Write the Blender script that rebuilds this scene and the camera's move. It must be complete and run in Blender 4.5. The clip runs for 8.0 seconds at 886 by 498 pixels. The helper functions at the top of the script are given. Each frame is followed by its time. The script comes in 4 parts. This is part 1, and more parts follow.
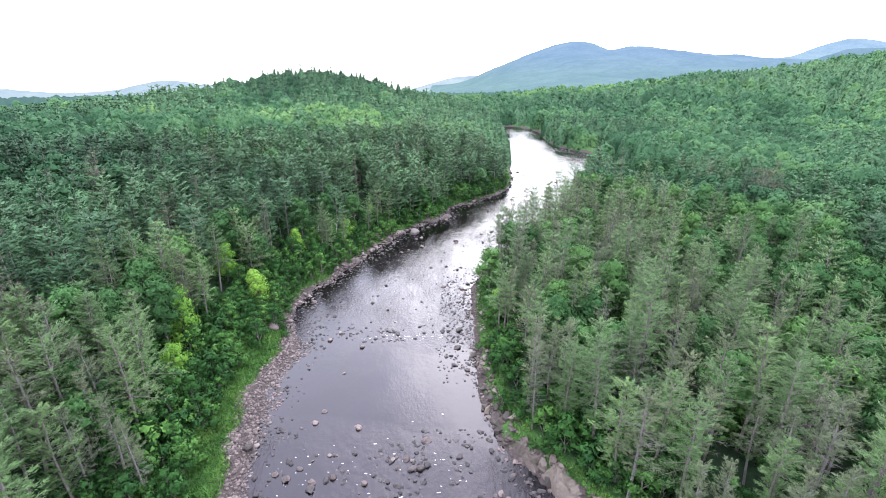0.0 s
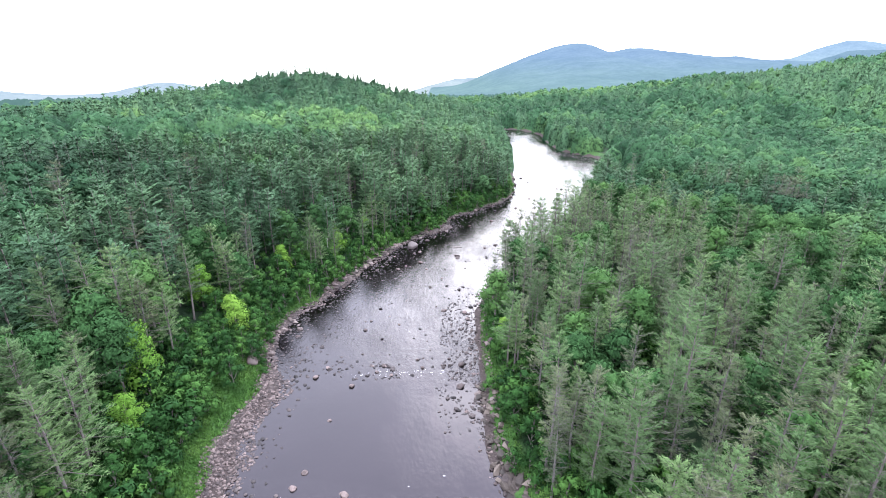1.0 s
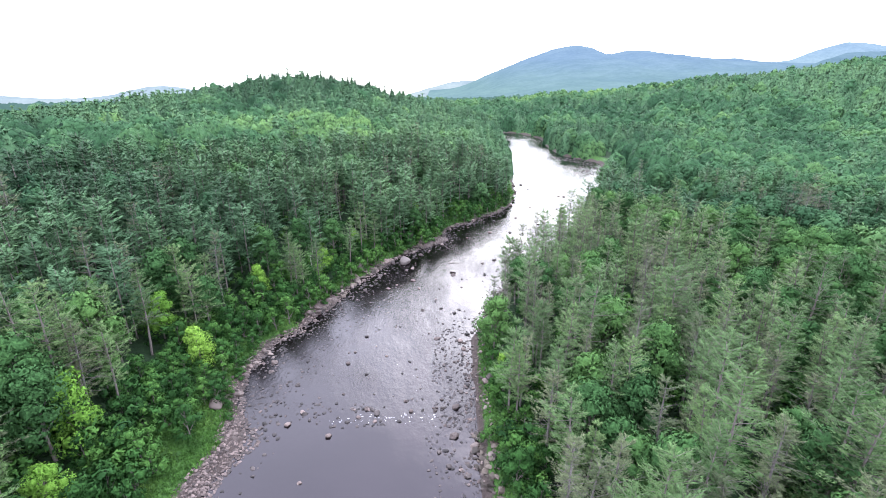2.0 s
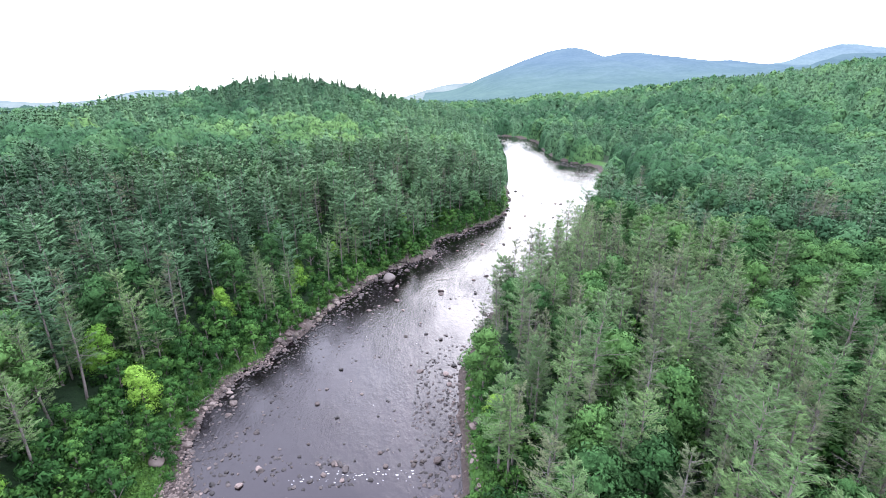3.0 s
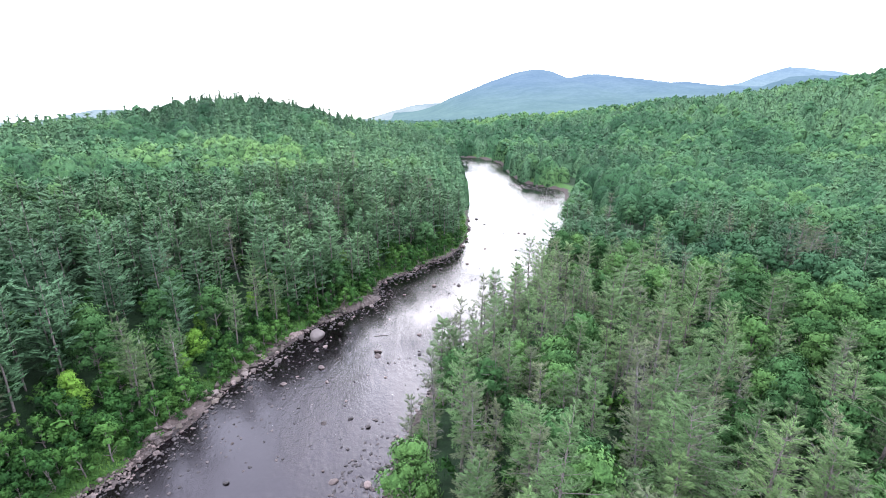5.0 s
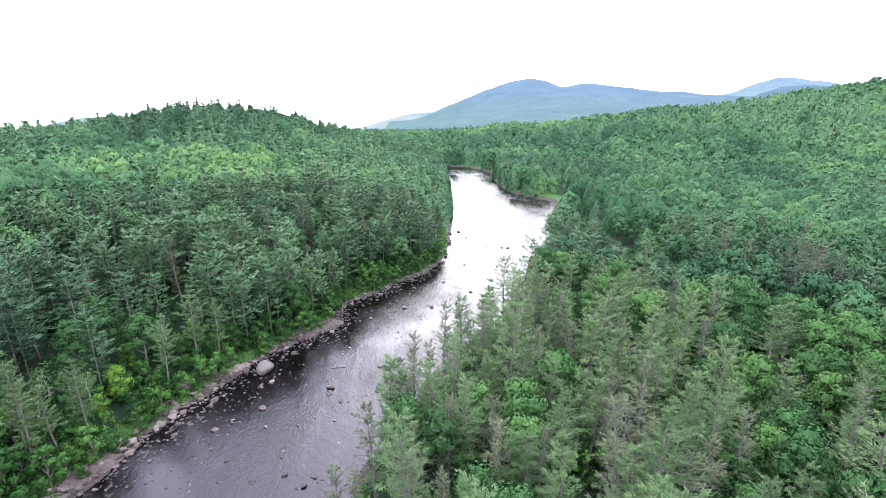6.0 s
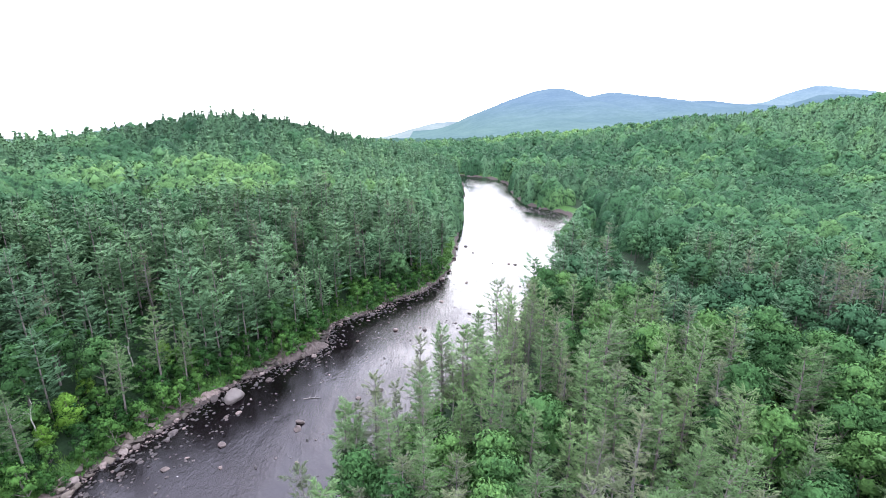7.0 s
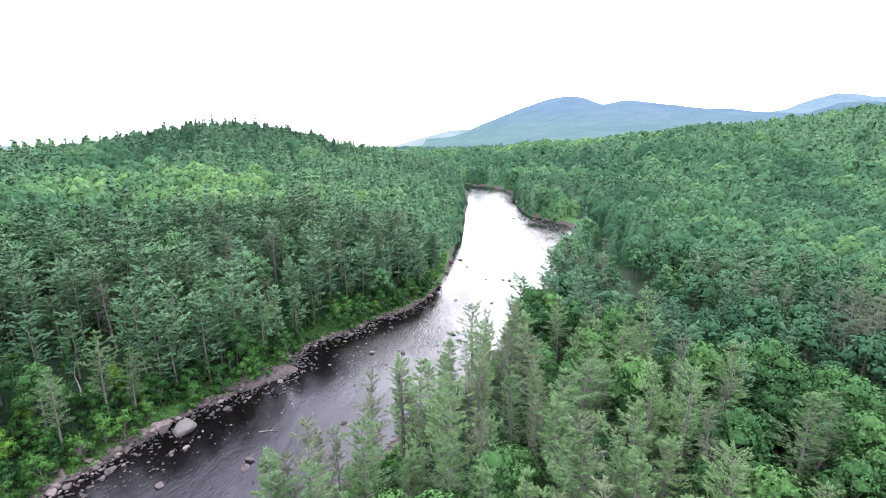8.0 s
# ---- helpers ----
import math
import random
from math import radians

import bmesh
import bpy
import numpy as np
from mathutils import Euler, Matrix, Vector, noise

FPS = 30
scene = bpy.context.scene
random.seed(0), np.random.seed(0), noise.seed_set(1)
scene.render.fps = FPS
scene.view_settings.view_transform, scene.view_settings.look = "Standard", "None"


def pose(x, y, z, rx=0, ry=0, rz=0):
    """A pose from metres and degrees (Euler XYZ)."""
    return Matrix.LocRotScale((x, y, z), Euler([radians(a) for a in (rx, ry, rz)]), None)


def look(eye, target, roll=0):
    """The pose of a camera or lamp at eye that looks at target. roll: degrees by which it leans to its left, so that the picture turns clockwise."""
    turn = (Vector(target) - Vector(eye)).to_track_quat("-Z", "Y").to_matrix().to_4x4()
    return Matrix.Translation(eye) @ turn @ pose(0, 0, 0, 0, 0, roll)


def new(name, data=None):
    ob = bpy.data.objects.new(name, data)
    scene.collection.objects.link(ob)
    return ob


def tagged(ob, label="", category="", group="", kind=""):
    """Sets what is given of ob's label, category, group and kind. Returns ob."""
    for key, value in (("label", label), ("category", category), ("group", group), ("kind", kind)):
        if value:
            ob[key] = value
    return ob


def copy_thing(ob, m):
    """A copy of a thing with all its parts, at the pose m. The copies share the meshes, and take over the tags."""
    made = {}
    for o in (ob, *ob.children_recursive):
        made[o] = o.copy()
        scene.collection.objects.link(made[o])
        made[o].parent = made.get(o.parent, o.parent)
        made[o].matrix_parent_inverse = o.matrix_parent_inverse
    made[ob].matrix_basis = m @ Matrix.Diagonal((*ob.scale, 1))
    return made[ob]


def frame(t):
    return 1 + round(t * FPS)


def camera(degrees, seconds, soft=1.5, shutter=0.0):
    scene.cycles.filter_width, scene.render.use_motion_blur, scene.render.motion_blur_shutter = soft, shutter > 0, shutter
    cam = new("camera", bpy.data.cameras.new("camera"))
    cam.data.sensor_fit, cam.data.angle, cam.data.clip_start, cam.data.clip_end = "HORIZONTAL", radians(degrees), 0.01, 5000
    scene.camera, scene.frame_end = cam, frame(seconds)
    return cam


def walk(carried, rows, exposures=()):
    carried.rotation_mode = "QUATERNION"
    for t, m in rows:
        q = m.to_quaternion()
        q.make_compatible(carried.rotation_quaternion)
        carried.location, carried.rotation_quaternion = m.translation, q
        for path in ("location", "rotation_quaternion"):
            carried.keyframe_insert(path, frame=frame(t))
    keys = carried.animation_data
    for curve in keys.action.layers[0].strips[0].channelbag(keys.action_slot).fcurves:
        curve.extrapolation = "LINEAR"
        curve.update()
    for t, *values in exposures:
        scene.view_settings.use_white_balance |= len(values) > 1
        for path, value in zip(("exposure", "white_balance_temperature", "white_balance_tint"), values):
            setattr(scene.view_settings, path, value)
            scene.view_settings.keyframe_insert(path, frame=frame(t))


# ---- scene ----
cam = camera(86.2, 8.0, soft=0.95)
PATH = [
    (0, (4.694, 4.139, 58.931), (4.666, 6.011, 58.229), 0.3),
    (0.5, (4.241, 11.23, 58.856), (4.213, 13.103, 58.156), 0.4),
    (1, (4.129, 18.141, 58.675), (4.104, 20.016, 57.98), 0.3),
    (1.5, (4.464, 24.902, 58.476), (4.443, 26.779, 57.785), 0.3),
    (1.7, (4.82, 27.589, 58.437), (4.797, 29.467, 57.749), 0.2),
    (2.8, (7.506, 42.065, 58.113), (7.492, 43.946, 57.433), 0.0),
    (3, (8.187, 44.567, 58.003), (8.178, 46.449, 57.327), 0.0),
    (3.5, (10.042, 50.89, 57.91), (10.061, 52.777, 57.246), 0.1),
    (4, (12.172, 57.034, 57.7), (12.213, 58.928, 57.059), -0.0),
    (4.5, (14.083, 62.981, 57.651), (14.092, 64.881, 57.028), -0.1),
    (5, (16.768, 68.614, 57.655), (16.876, 70.518, 57.052), 0.1),
    (5.2, (18.211, 70.782, 57.636), (18.353, 72.685, 57.039), 0.2),
    (6.3, (27.39, 84.331, 56.54), (27.492, 86.249, 55.982), 0.3),
    (6.5, (29.131, 86.1, 56.545), (29.193, 88.022, 55.994), 0.3),
    (7, (33.228, 90.501, 56.722), (33.257, 92.428, 56.188), 0.2),
    (7.5, (37.443, 94.789, 56.841), (37.433, 96.721, 56.325), 0.2),
    (8, (41.921, 99.067, 57.19), (41.893, 101.002, 56.686), 0.2),
]
walk(cam, [(t, look(eye, target, roll)) for t, eye, target, roll in PATH])

# ---- world and sun ----
SUN_ELEVATION, SUN_TURN = radians(30), radians(10)
world = bpy.data.worlds.new("overcast_sky")
scene.world = world
world.use_nodes = True
wn, wl = world.node_tree.nodes, world.node_tree.links
wn.clear()
sky = wn.new("ShaderNodeTexSky")
sky.sky_type, sky.sun_disc = "NISHITA", False
sky.sun_elevation, sky.sun_rotation = SUN_ELEVATION, SUN_TURN
bg_sky, bg_cloud = wn.new("ShaderNodeBackground"), wn.new("ShaderNodeBackground")
bg_sky.inputs["Strength"].default_value = 0.06
bg_cloud.inputs["Color"].default_value = (0.85, 0.88, 1.07, 1)
# thin overcast, bright all round and brightest overhead
where, height = wn.new("ShaderNodeTexCoord"), wn.new("ShaderNodeSeparateXYZ")
wl.new(where.outputs["Generated"], height.inputs[0])
cloud = wn.new("ShaderNodeMath")
cloud.operation, cloud.use_clamp = "MULTIPLY_ADD", False
cloud.inputs[1].default_value, cloud.inputs[2].default_value = 4.0, 2.0
wl.new(height.outputs["Z"], cloud.inputs[0])
floor_light = wn.new("ShaderNodeMath")
floor_light.operation = "MAXIMUM"
floor_light.inputs[1].default_value = 2.0
wl.new(cloud.outputs[0], floor_light.inputs[0])
# the veiled sun brightens the cloud around it
sun_from = Vector((math.sin(SUN_TURN) * math.cos(SUN_ELEVATION), math.cos(SUN_TURN) * math.cos(SUN_ELEVATION), math.sin(SUN_ELEVATION)))
toward = wn.new("ShaderNodeVectorMath")
toward.operation, toward.inputs[1].default_value = "DOT_PRODUCT", sun_from
wl.new(where.outputs["Generated"], toward.inputs[0])
facing, aureole, veil = (wn.new("ShaderNodeMath") for _ in range(3))
facing.operation, facing.inputs[1].default_value = "MAXIMUM", 0.0
aureole.operation, aureole.inputs[1].default_value = "POWER", 7.0
veil.operation, veil.inputs[1].default_value = "MULTIPLY_ADD", 1.0
wl.new(toward.outputs["Value"], facing.inputs[0])
wl.new(facing.outputs[0], aureole.inputs[0])
wl.new(aureole.outputs[0], veil.inputs[0])
wl.new(floor_light.outputs[0], veil.inputs[2])
wl.new(veil.outputs[0], bg_cloud.inputs["Strength"])
add, out = wn.new("ShaderNodeAddShader"), wn.new("ShaderNodeOutputWorld")
wl.new(sky.outputs["Color"], bg_sky.inputs["Color"])
wl.new(bg_sky.outputs[0], add.inputs[0])
wl.new(bg_cloud.outputs[0], add.inputs[1])
wl.new(add.outputs[0], out.inputs["Surface"])

sun = new("sun", bpy.data.lights.new("sun", "SUN"))
sun.data.energy, sun.data.angle, sun.data.color = 0.8, radians(30), (1.0, 0.98, 0.94)
sun.matrix_world = look(sun_from * 300, (0, 0, 0))
scene.view_settings.exposure = 0.59

from mathutils import kdtree


# ---- materials ----
class Nodes:
    """A small helper to write node materials."""

    def __init__(self, name):
        self.mat = bpy.data.materials.new(name)
        self.mat.use_nodes = True
        self.tree = self.mat.node_tree
        self.tree.nodes.clear()
        self.out = self.tree.nodes.new("ShaderNodeOutputMaterial")

    def node(self, kind, **values):
        n = self.tree.nodes.new(kind)
        for key, value in values.items():
            n.inputs[key.replace("_", " ")].default_value = value
        return n

    def link(self, a, b):
        self.tree.links.new(a, b)

    def noise(self, scale, detail=4.0, rough=0.6, coord="Object"):
        c = self.node("ShaderNodeTexCoord")
        n = self.node("ShaderNodeTexNoise", Scale=scale, Detail=detail, Roughness=rough)
        self.link(c.outputs[coord], n.inputs["Vector"])
        return n.outputs["Fac"]

    def ramp(self, fac, *stops):
        r = self.node("ShaderNodeValToRGB")
        while len(r.color_ramp.elements) < len(stops):
            r.color_ramp.elements.new(0.5)
        for e, (p, c) in zip(r.color_ramp.elements, stops):
            e.position, e.color = p, (*c, 1)
        self.link(fac, r.inputs["Fac"])
        return r.outputs["Color"]

    def math(self, op, a, b=0.0):
        n = self.node("ShaderNodeMath")
        n.operation = op
        for k, v in enumerate((a, b)):
            if isinstance(v, (int, float)):
                n.inputs[k].default_value = v
            else:
                self.link(v, n.inputs[k])
        return n.outputs[0]

    def mix(self, fac, a, b, blend="MIX"):
        n = self.node("ShaderNodeMixRGB")
        n.blend_type = blend
        for k, v in zip(("Fac", "Color1", "Color2"), (fac, a, b)):
            if isinstance(v, (int, float)):
                n.inputs[k].default_value = v
            elif isinstance(v, tuple):
                n.inputs[k].default_value = (*v, 1)
            else:
                self.link(v, n.inputs[k])
        return n.outputs["Color"]

    def attr(self, name):
        n = self.node("ShaderNodeAttribute")
        n.attribute_name = name
        return n.outputs["Fac"]

    def bump(self, height, strength, distance):
        b = self.node("ShaderNodeBump", Strength=strength, Distance=distance)
        self.link(height, b.inputs["Height"])
        return b.outputs["Normal"]

    def principled(self, color, rough=0.8, normal=None, spec=0.3):
        p = self.node("ShaderNodeBsdfPrincipled")
        p.inputs["Specular IOR Level"].default_value = spec
        for key, v in (("Base Color", color), ("Roughness", rough)):
            if isinstance(v, tuple):
                p.inputs[key].default_value = (*v, 1)
            elif isinstance(v, (int, float)):
                p.inputs[key].default_value = v
            else:
                self.link(v, p.inputs[key])
        if normal is not None:
            self.link(normal, p.inputs["Normal"])
        return p

    def done(self, shader):
        self.link(shader.outputs[0], self.out.inputs["Surface"])
        return self.mat


def leaf_material(name, dark, mid, light, joined, through_share=0.08, rough=0.7):
    """Foliage: colour varies from tree to tree and from spray to spray; some light passes through."""
    m = Nodes(name)
    if joined:
        tree_var = m.attr("tint")
    else:
        tree_var = m.node("ShaderNodeObjectInfo").outputs["Random"]
    island = m.node("ShaderNodeNewGeometry").outputs["Random Per Island"]
    island = m.math("ADD", m.math("MULTIPLY", island, 0.55), m.math("MULTIPLY", m.noise(0.8, 3.0, 0.7), 0.45))
    own = 0.82 if joined else 0.6
    fac = m.math("ADD", m.math("MULTIPLY", tree_var, own), m.math("MULTIPLY", island, 1 - own))
    col = m.ramp(fac, (0.08, dark), (0.5, mid), (0.95, light))
    scale = 0.55 if joined else 1.6
    # noise darkens the leaf colour in patches, painting shade between leaf clumps
    gap_shade = m.ramp(m.noise(scale, 5.0, 0.75), (0.36, (0.68, 0.68, 0.68) if joined else (0.4, 0.4, 0.4)), (0.5, (1.05, 1.05, 1.05)))
    col = m.mix(1.0, col, gap_shade, "MULTIPLY")
    p = m.principled(col, rough, m.bump(m.noise(scale, 5.0, 0.75), 0.45 if joined else 0.8, 0.5 if joined else 0.35), spec=0.04)
    t = m.node("ShaderNodeBsdfTranslucent")
    m.link(col, t.inputs["Color"])
    mix = m.node("ShaderNodeMixShader", Fac=through_share)
    m.link(p.outputs[0], mix.inputs[1])
    m.link(t.outputs[0], mix.inputs[2])
    return m.done(mix)


# PINE and BROAD_FAR, for the joined woods, are bluer: some haze put in
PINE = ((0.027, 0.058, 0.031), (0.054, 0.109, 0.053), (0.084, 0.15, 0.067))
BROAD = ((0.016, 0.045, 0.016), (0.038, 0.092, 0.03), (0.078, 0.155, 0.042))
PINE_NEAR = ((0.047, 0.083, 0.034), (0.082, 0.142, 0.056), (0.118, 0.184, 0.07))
BROAD_FAR = ((0.015, 0.041, 0.02), (0.036, 0.086, 0.038), (0.086, 0.158, 0.05))
YELLOW = ((0.1, 0.22, 0.036), (0.16, 0.31, 0.05), (0.23, 0.39, 0.07))
SHRUB = ((0.011, 0.035, 0.011), (0.028, 0.077, 0.019), (0.064, 0.14, 0.031))
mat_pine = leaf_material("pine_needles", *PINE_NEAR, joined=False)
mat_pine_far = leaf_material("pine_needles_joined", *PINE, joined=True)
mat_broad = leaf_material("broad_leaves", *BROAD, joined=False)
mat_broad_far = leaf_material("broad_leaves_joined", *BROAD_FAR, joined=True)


def canopy_material():
    """Treetops seen from far: clumps of leaves, pine or broad-leaved, with painted shade between them."""
    m = Nodes("treetops")
    tint, broad = m.attr("tint"), m.attr("broad")
    fine = m.noise(0.55, 4.0, 0.7)
    fac = m.math("ADD", m.math("MULTIPLY", tint, 0.65), m.math("MULTIPLY", fine, 0.35))
    leaf = m.mix(broad, m.ramp(fac, (0.15, PINE[0]), (0.5, PINE[1]), (0.9, PINE[2])), m.ramp(fac, (0.15, BROAD_FAR[0]), (0.5, BROAD_FAR[1]), (0.9, BROAD_FAR[2])))
    # shade between clumps, put into the colour as near-black where noise is low
    gap_shade = m.ramp(m.noise(0.42, 5.0, 0.75), (0.37, (0, 0, 0)), (0.54, (1, 1, 1)))
    col = m.mix(gap_shade, (0.008, 0.02, 0.011), leaf)
    return m.done(m.principled(col, 0.8, m.bump(m.noise(0.42, 5.0, 0.75), 1.0, 1.6), 0.03))


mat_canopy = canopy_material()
mat_yellow = leaf_material("yellow_green_leaves", *YELLOW, joined=False, through_share=0.35)
mat_shrub = leaf_material("shrub_leaves", *SHRUB, joined=False)
mat_undergrowth = leaf_material("undergrowth_leaves", *SHRUB, joined=True)
mat_grass = leaf_material("grass_blades", (0.024, 0.06, 0.015), (0.046, 0.105, 0.023), (0.085, 0.155, 0.036), joined=True)
mat_sparse = leaf_material("thin_grey_needles", (0.056, 0.075, 0.042), (0.09, 0.114, 0.06), (0.125, 0.146, 0.078), joined=False)


def bark_material(name, a, b):
    m = Nodes(name)
    n = m.noise(3.0, 6.0, 0.7)
    col = m.ramp(n, (0.3, a), (0.7, b))
    return m.done(m.principled(col, 0.9, m.bump(m.noise(14.0), 0.6, 0.04), 0.15))


mat_bark = bark_material("pine_bark", (0.07, 0.06, 0.055), (0.17, 0.15, 0.14))
mat_dead_bark = bark_material("weathered_bark", (0.062, 0.057, 0.053), (0.158, 0.146, 0.138))
mat_birch = bark_material("birch_bark", (0.2, 0.19, 0.175), (0.46, 0.44, 0.41))


def rock_material(name, dark, mid, light):
    m = Nodes(name)
    rnd = m.node("ShaderNodeNewGeometry").outputs["Random Per Island"]
    orn = m.node("ShaderNodeObjectInfo").outputs["Random"]
    var = m.math("FRACT", m.math("ADD", rnd, orn))
    f = m.math("ADD", m.math("MULTIPLY", var, 0.5), m.math("MULTIPLY", m.noise(2.2, 6.0, 0.7), 0.5))
    col = m.ramp(f, (0.2, dark), (0.5, mid), (0.8, light))
    return m.done(m.principled(col, 0.75, m.bump(m.noise(7.0, 6.0, 0.7), 0.7, 0.08), 0.35))


mat_rock = rock_material("river_rock", (0.016, 0.012, 0.011), (0.05, 0.037, 0.034), (0.14, 0.106, 0.096))
mat_dark_rock = rock_material("wet_dark_rock", (0.012, 0.01, 0.01), (0.024, 0.02, 0.02), (0.065, 0.052, 0.049))
mat_pink_rock = rock_material("pinkish_granite", (0.04, 0.03, 0.027), (0.085, 0.066, 0.059), (0.15, 0.122, 0.11))
mat_boulder = rock_material("pale_granite", (0.07, 0.058, 0.054), (0.12, 0.103, 0.096), (0.18, 0.157, 0.148))
mat_ledge = rock_material("pinkish_bedrock", (0.022, 0.016, 0.014), (0.082, 0.06, 0.053), (0.18, 0.138, 0.122))
mat_brown_rock = rock_material("brown_ledge_rock", (0.014, 0.011, 0.009), (0.046, 0.036, 0.029), (0.105, 0.084, 0.068))


def ground_material():
    """Forest floor darkened for the trees' shade, a grassy bank and a stony shore, by the distance to the water."""
    m = Nodes("ground_cover")
    shore = m.attr("shore")
    wob = m.math("ADD", shore, m.math("MULTIPLY", m.math("SUBTRACT", m.noise(0.25, 5.0, 0.7), 0.5), 5.0))
    # dark green floor, with shade under the trees put into its colour
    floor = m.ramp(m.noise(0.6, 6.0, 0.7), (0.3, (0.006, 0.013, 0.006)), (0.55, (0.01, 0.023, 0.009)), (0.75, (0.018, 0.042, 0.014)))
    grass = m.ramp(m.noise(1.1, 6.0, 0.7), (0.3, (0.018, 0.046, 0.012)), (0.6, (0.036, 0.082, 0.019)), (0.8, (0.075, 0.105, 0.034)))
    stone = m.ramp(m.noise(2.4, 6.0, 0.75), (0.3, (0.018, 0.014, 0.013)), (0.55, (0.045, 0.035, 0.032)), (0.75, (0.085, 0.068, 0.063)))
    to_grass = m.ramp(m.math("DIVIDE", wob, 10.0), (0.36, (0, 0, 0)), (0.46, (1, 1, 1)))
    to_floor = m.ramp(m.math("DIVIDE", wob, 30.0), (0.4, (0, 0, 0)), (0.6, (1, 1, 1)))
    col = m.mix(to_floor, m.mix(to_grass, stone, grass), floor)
    return m.done(m.principled(col, 0.95, m.bump(m.noise(1.8, 8.0, 0.75), 0.8, 0.35), 0.15))


def water_material():
    m = Nodes("river_water")
    deep = m.ramp(m.noise(0.08, 4.0), (0.35, (0.0012, 0.0008, 0.0009)), (0.7, (0.0035, 0.0025, 0.003)))
    lee = m.ramp(m.math("DIVIDE", m.math("ADD", m.attr("lee"), m.math("MULTIPLY", m.noise(0.12, 4.0), 10.0)), 36.0), (0.4, (0.22, 0.22, 0.22)), (0.88, (1, 1, 1)))
    c = m.node("ShaderNodeTexCoord")
    mp = m.node("ShaderNodeMapping")
    mp.inputs["Scale"].default_value = (1.0, 0.45, 1.0)
    m.link(c.outputs["Object"], mp.inputs["Vector"])
    n1 = m.node("ShaderNodeTexNoise", Scale=2.0, Detail=5.0, Roughness=0.62)
    m.link(mp.outputs[0], n1.inputs["Vector"])
    patch = m.node("ShaderNodeTexNoise", Scale=0.055, Detail=4.0, Roughness=0.6)
    m.link(mp.outputs[0], patch.inputs["Vector"])
    ruffled = m.ramp(patch.outputs["Fac"], (0.4, (0.3, 0.3, 0.3)), (0.6, (1, 1, 1)))
    n2 = m.node("ShaderNodeTexNoise", Scale=0.8, Detail=6.0, Roughness=0.72)
    m.link(mp.outputs[0], n2.inputs["Vector"])
    ruffled = m.math("MULTIPLY", ruffled, lee)
    h = m.math("MULTIPLY", m.math("ADD", n1.outputs["Fac"], m.math("MULTIPLY", n2.outputs["Fac"], 0.7)), ruffled)
    mottle = m.node("ShaderNodeTexNoise", Scale=0.16, Detail=6.0, Roughness=0.66)
    m.link(mp.outputs[0], mottle.inputs["Vector"])
    blown = m.ramp(mottle.outputs["Fac"], (0.36, (0.02, 0.02, 0.02)), (0.66, (0.2, 0.2, 0.2)))
    rough = m.math("ADD", 0.03, m.math("MULTIPLY", ruffled, blown))
    p = m.principled(deep, rough, m.bump(h, 0.42, 0.6), 0.5)
    p.inputs["IOR"].default_value = 1.38
    p.inputs["Specular Tint"].default_value = (0.96, 0.88, 1.0, 1)
    return m.done(p)


mat_ground, mat_water = ground_material(), water_material()


def haze_glow_material(name, low, high, z_low, z_high):
    """A far mountainside with the haze put into its glow: greener at the foot, bluer above."""
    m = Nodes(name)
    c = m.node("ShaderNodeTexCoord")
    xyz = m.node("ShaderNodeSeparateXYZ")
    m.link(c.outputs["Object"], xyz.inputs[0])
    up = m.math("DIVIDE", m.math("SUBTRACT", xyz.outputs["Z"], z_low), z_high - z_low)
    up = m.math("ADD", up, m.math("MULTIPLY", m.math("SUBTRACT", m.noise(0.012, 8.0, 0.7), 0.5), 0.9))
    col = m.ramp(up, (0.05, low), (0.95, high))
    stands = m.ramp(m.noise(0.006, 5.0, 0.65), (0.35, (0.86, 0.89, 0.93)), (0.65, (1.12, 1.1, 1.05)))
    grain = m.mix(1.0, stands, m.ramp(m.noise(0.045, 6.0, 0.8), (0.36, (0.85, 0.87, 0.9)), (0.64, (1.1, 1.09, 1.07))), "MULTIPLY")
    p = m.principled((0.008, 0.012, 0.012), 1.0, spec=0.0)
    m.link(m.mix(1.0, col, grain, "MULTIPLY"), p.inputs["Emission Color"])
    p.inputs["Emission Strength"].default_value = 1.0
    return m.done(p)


# ---- plan of the river and the ground ----
def smooth_line(points, step=3.0):
    """A smooth curve through the corners of a plan line (Catmull-Rom)."""
    p = np.array([points[0], *points, points[-1]], float)
    out = []
    for a, b, c, d in zip(p, p[1:], p[2:], p[3:]):
        n = max(2, int(np.linalg.norm(c - b) / step))
        for t in np.arange(n) / n:
            out.append(0.5 * (2 * b + (c - a) * t + (2 * a - 5 * b + 4 * c - d) * t**2 + (3 * b - a - 3 * c + d) * t**3))
    out.append(p[-1])
    return np.array(out)


LEFT_BANK = smooth_line([(-14, -60), (-20, 20), (-26, 56), (-29, 74), (-30.8, 85), (-28.8, 94), (-31.5, 102.5), (-34.6, 108), (-35.3, 118), (-34.8, 126), (-30.5, 134), (-27.3, 142), (-24.6, 150.5), (-22.2, 160), (-18.2, 169), (-14.2, 177), (-9.5, 185), (-4.5, 191), (1, 195), (4.2, 202), (4.2, 210), (7, 217.5), (14, 224), (21, 234), (28, 240), (36, 257), (41, 282), (44, 320), (48, 372), (54, 450), (56, 530), (40, 562), (-20, 580), (-220, 600)])
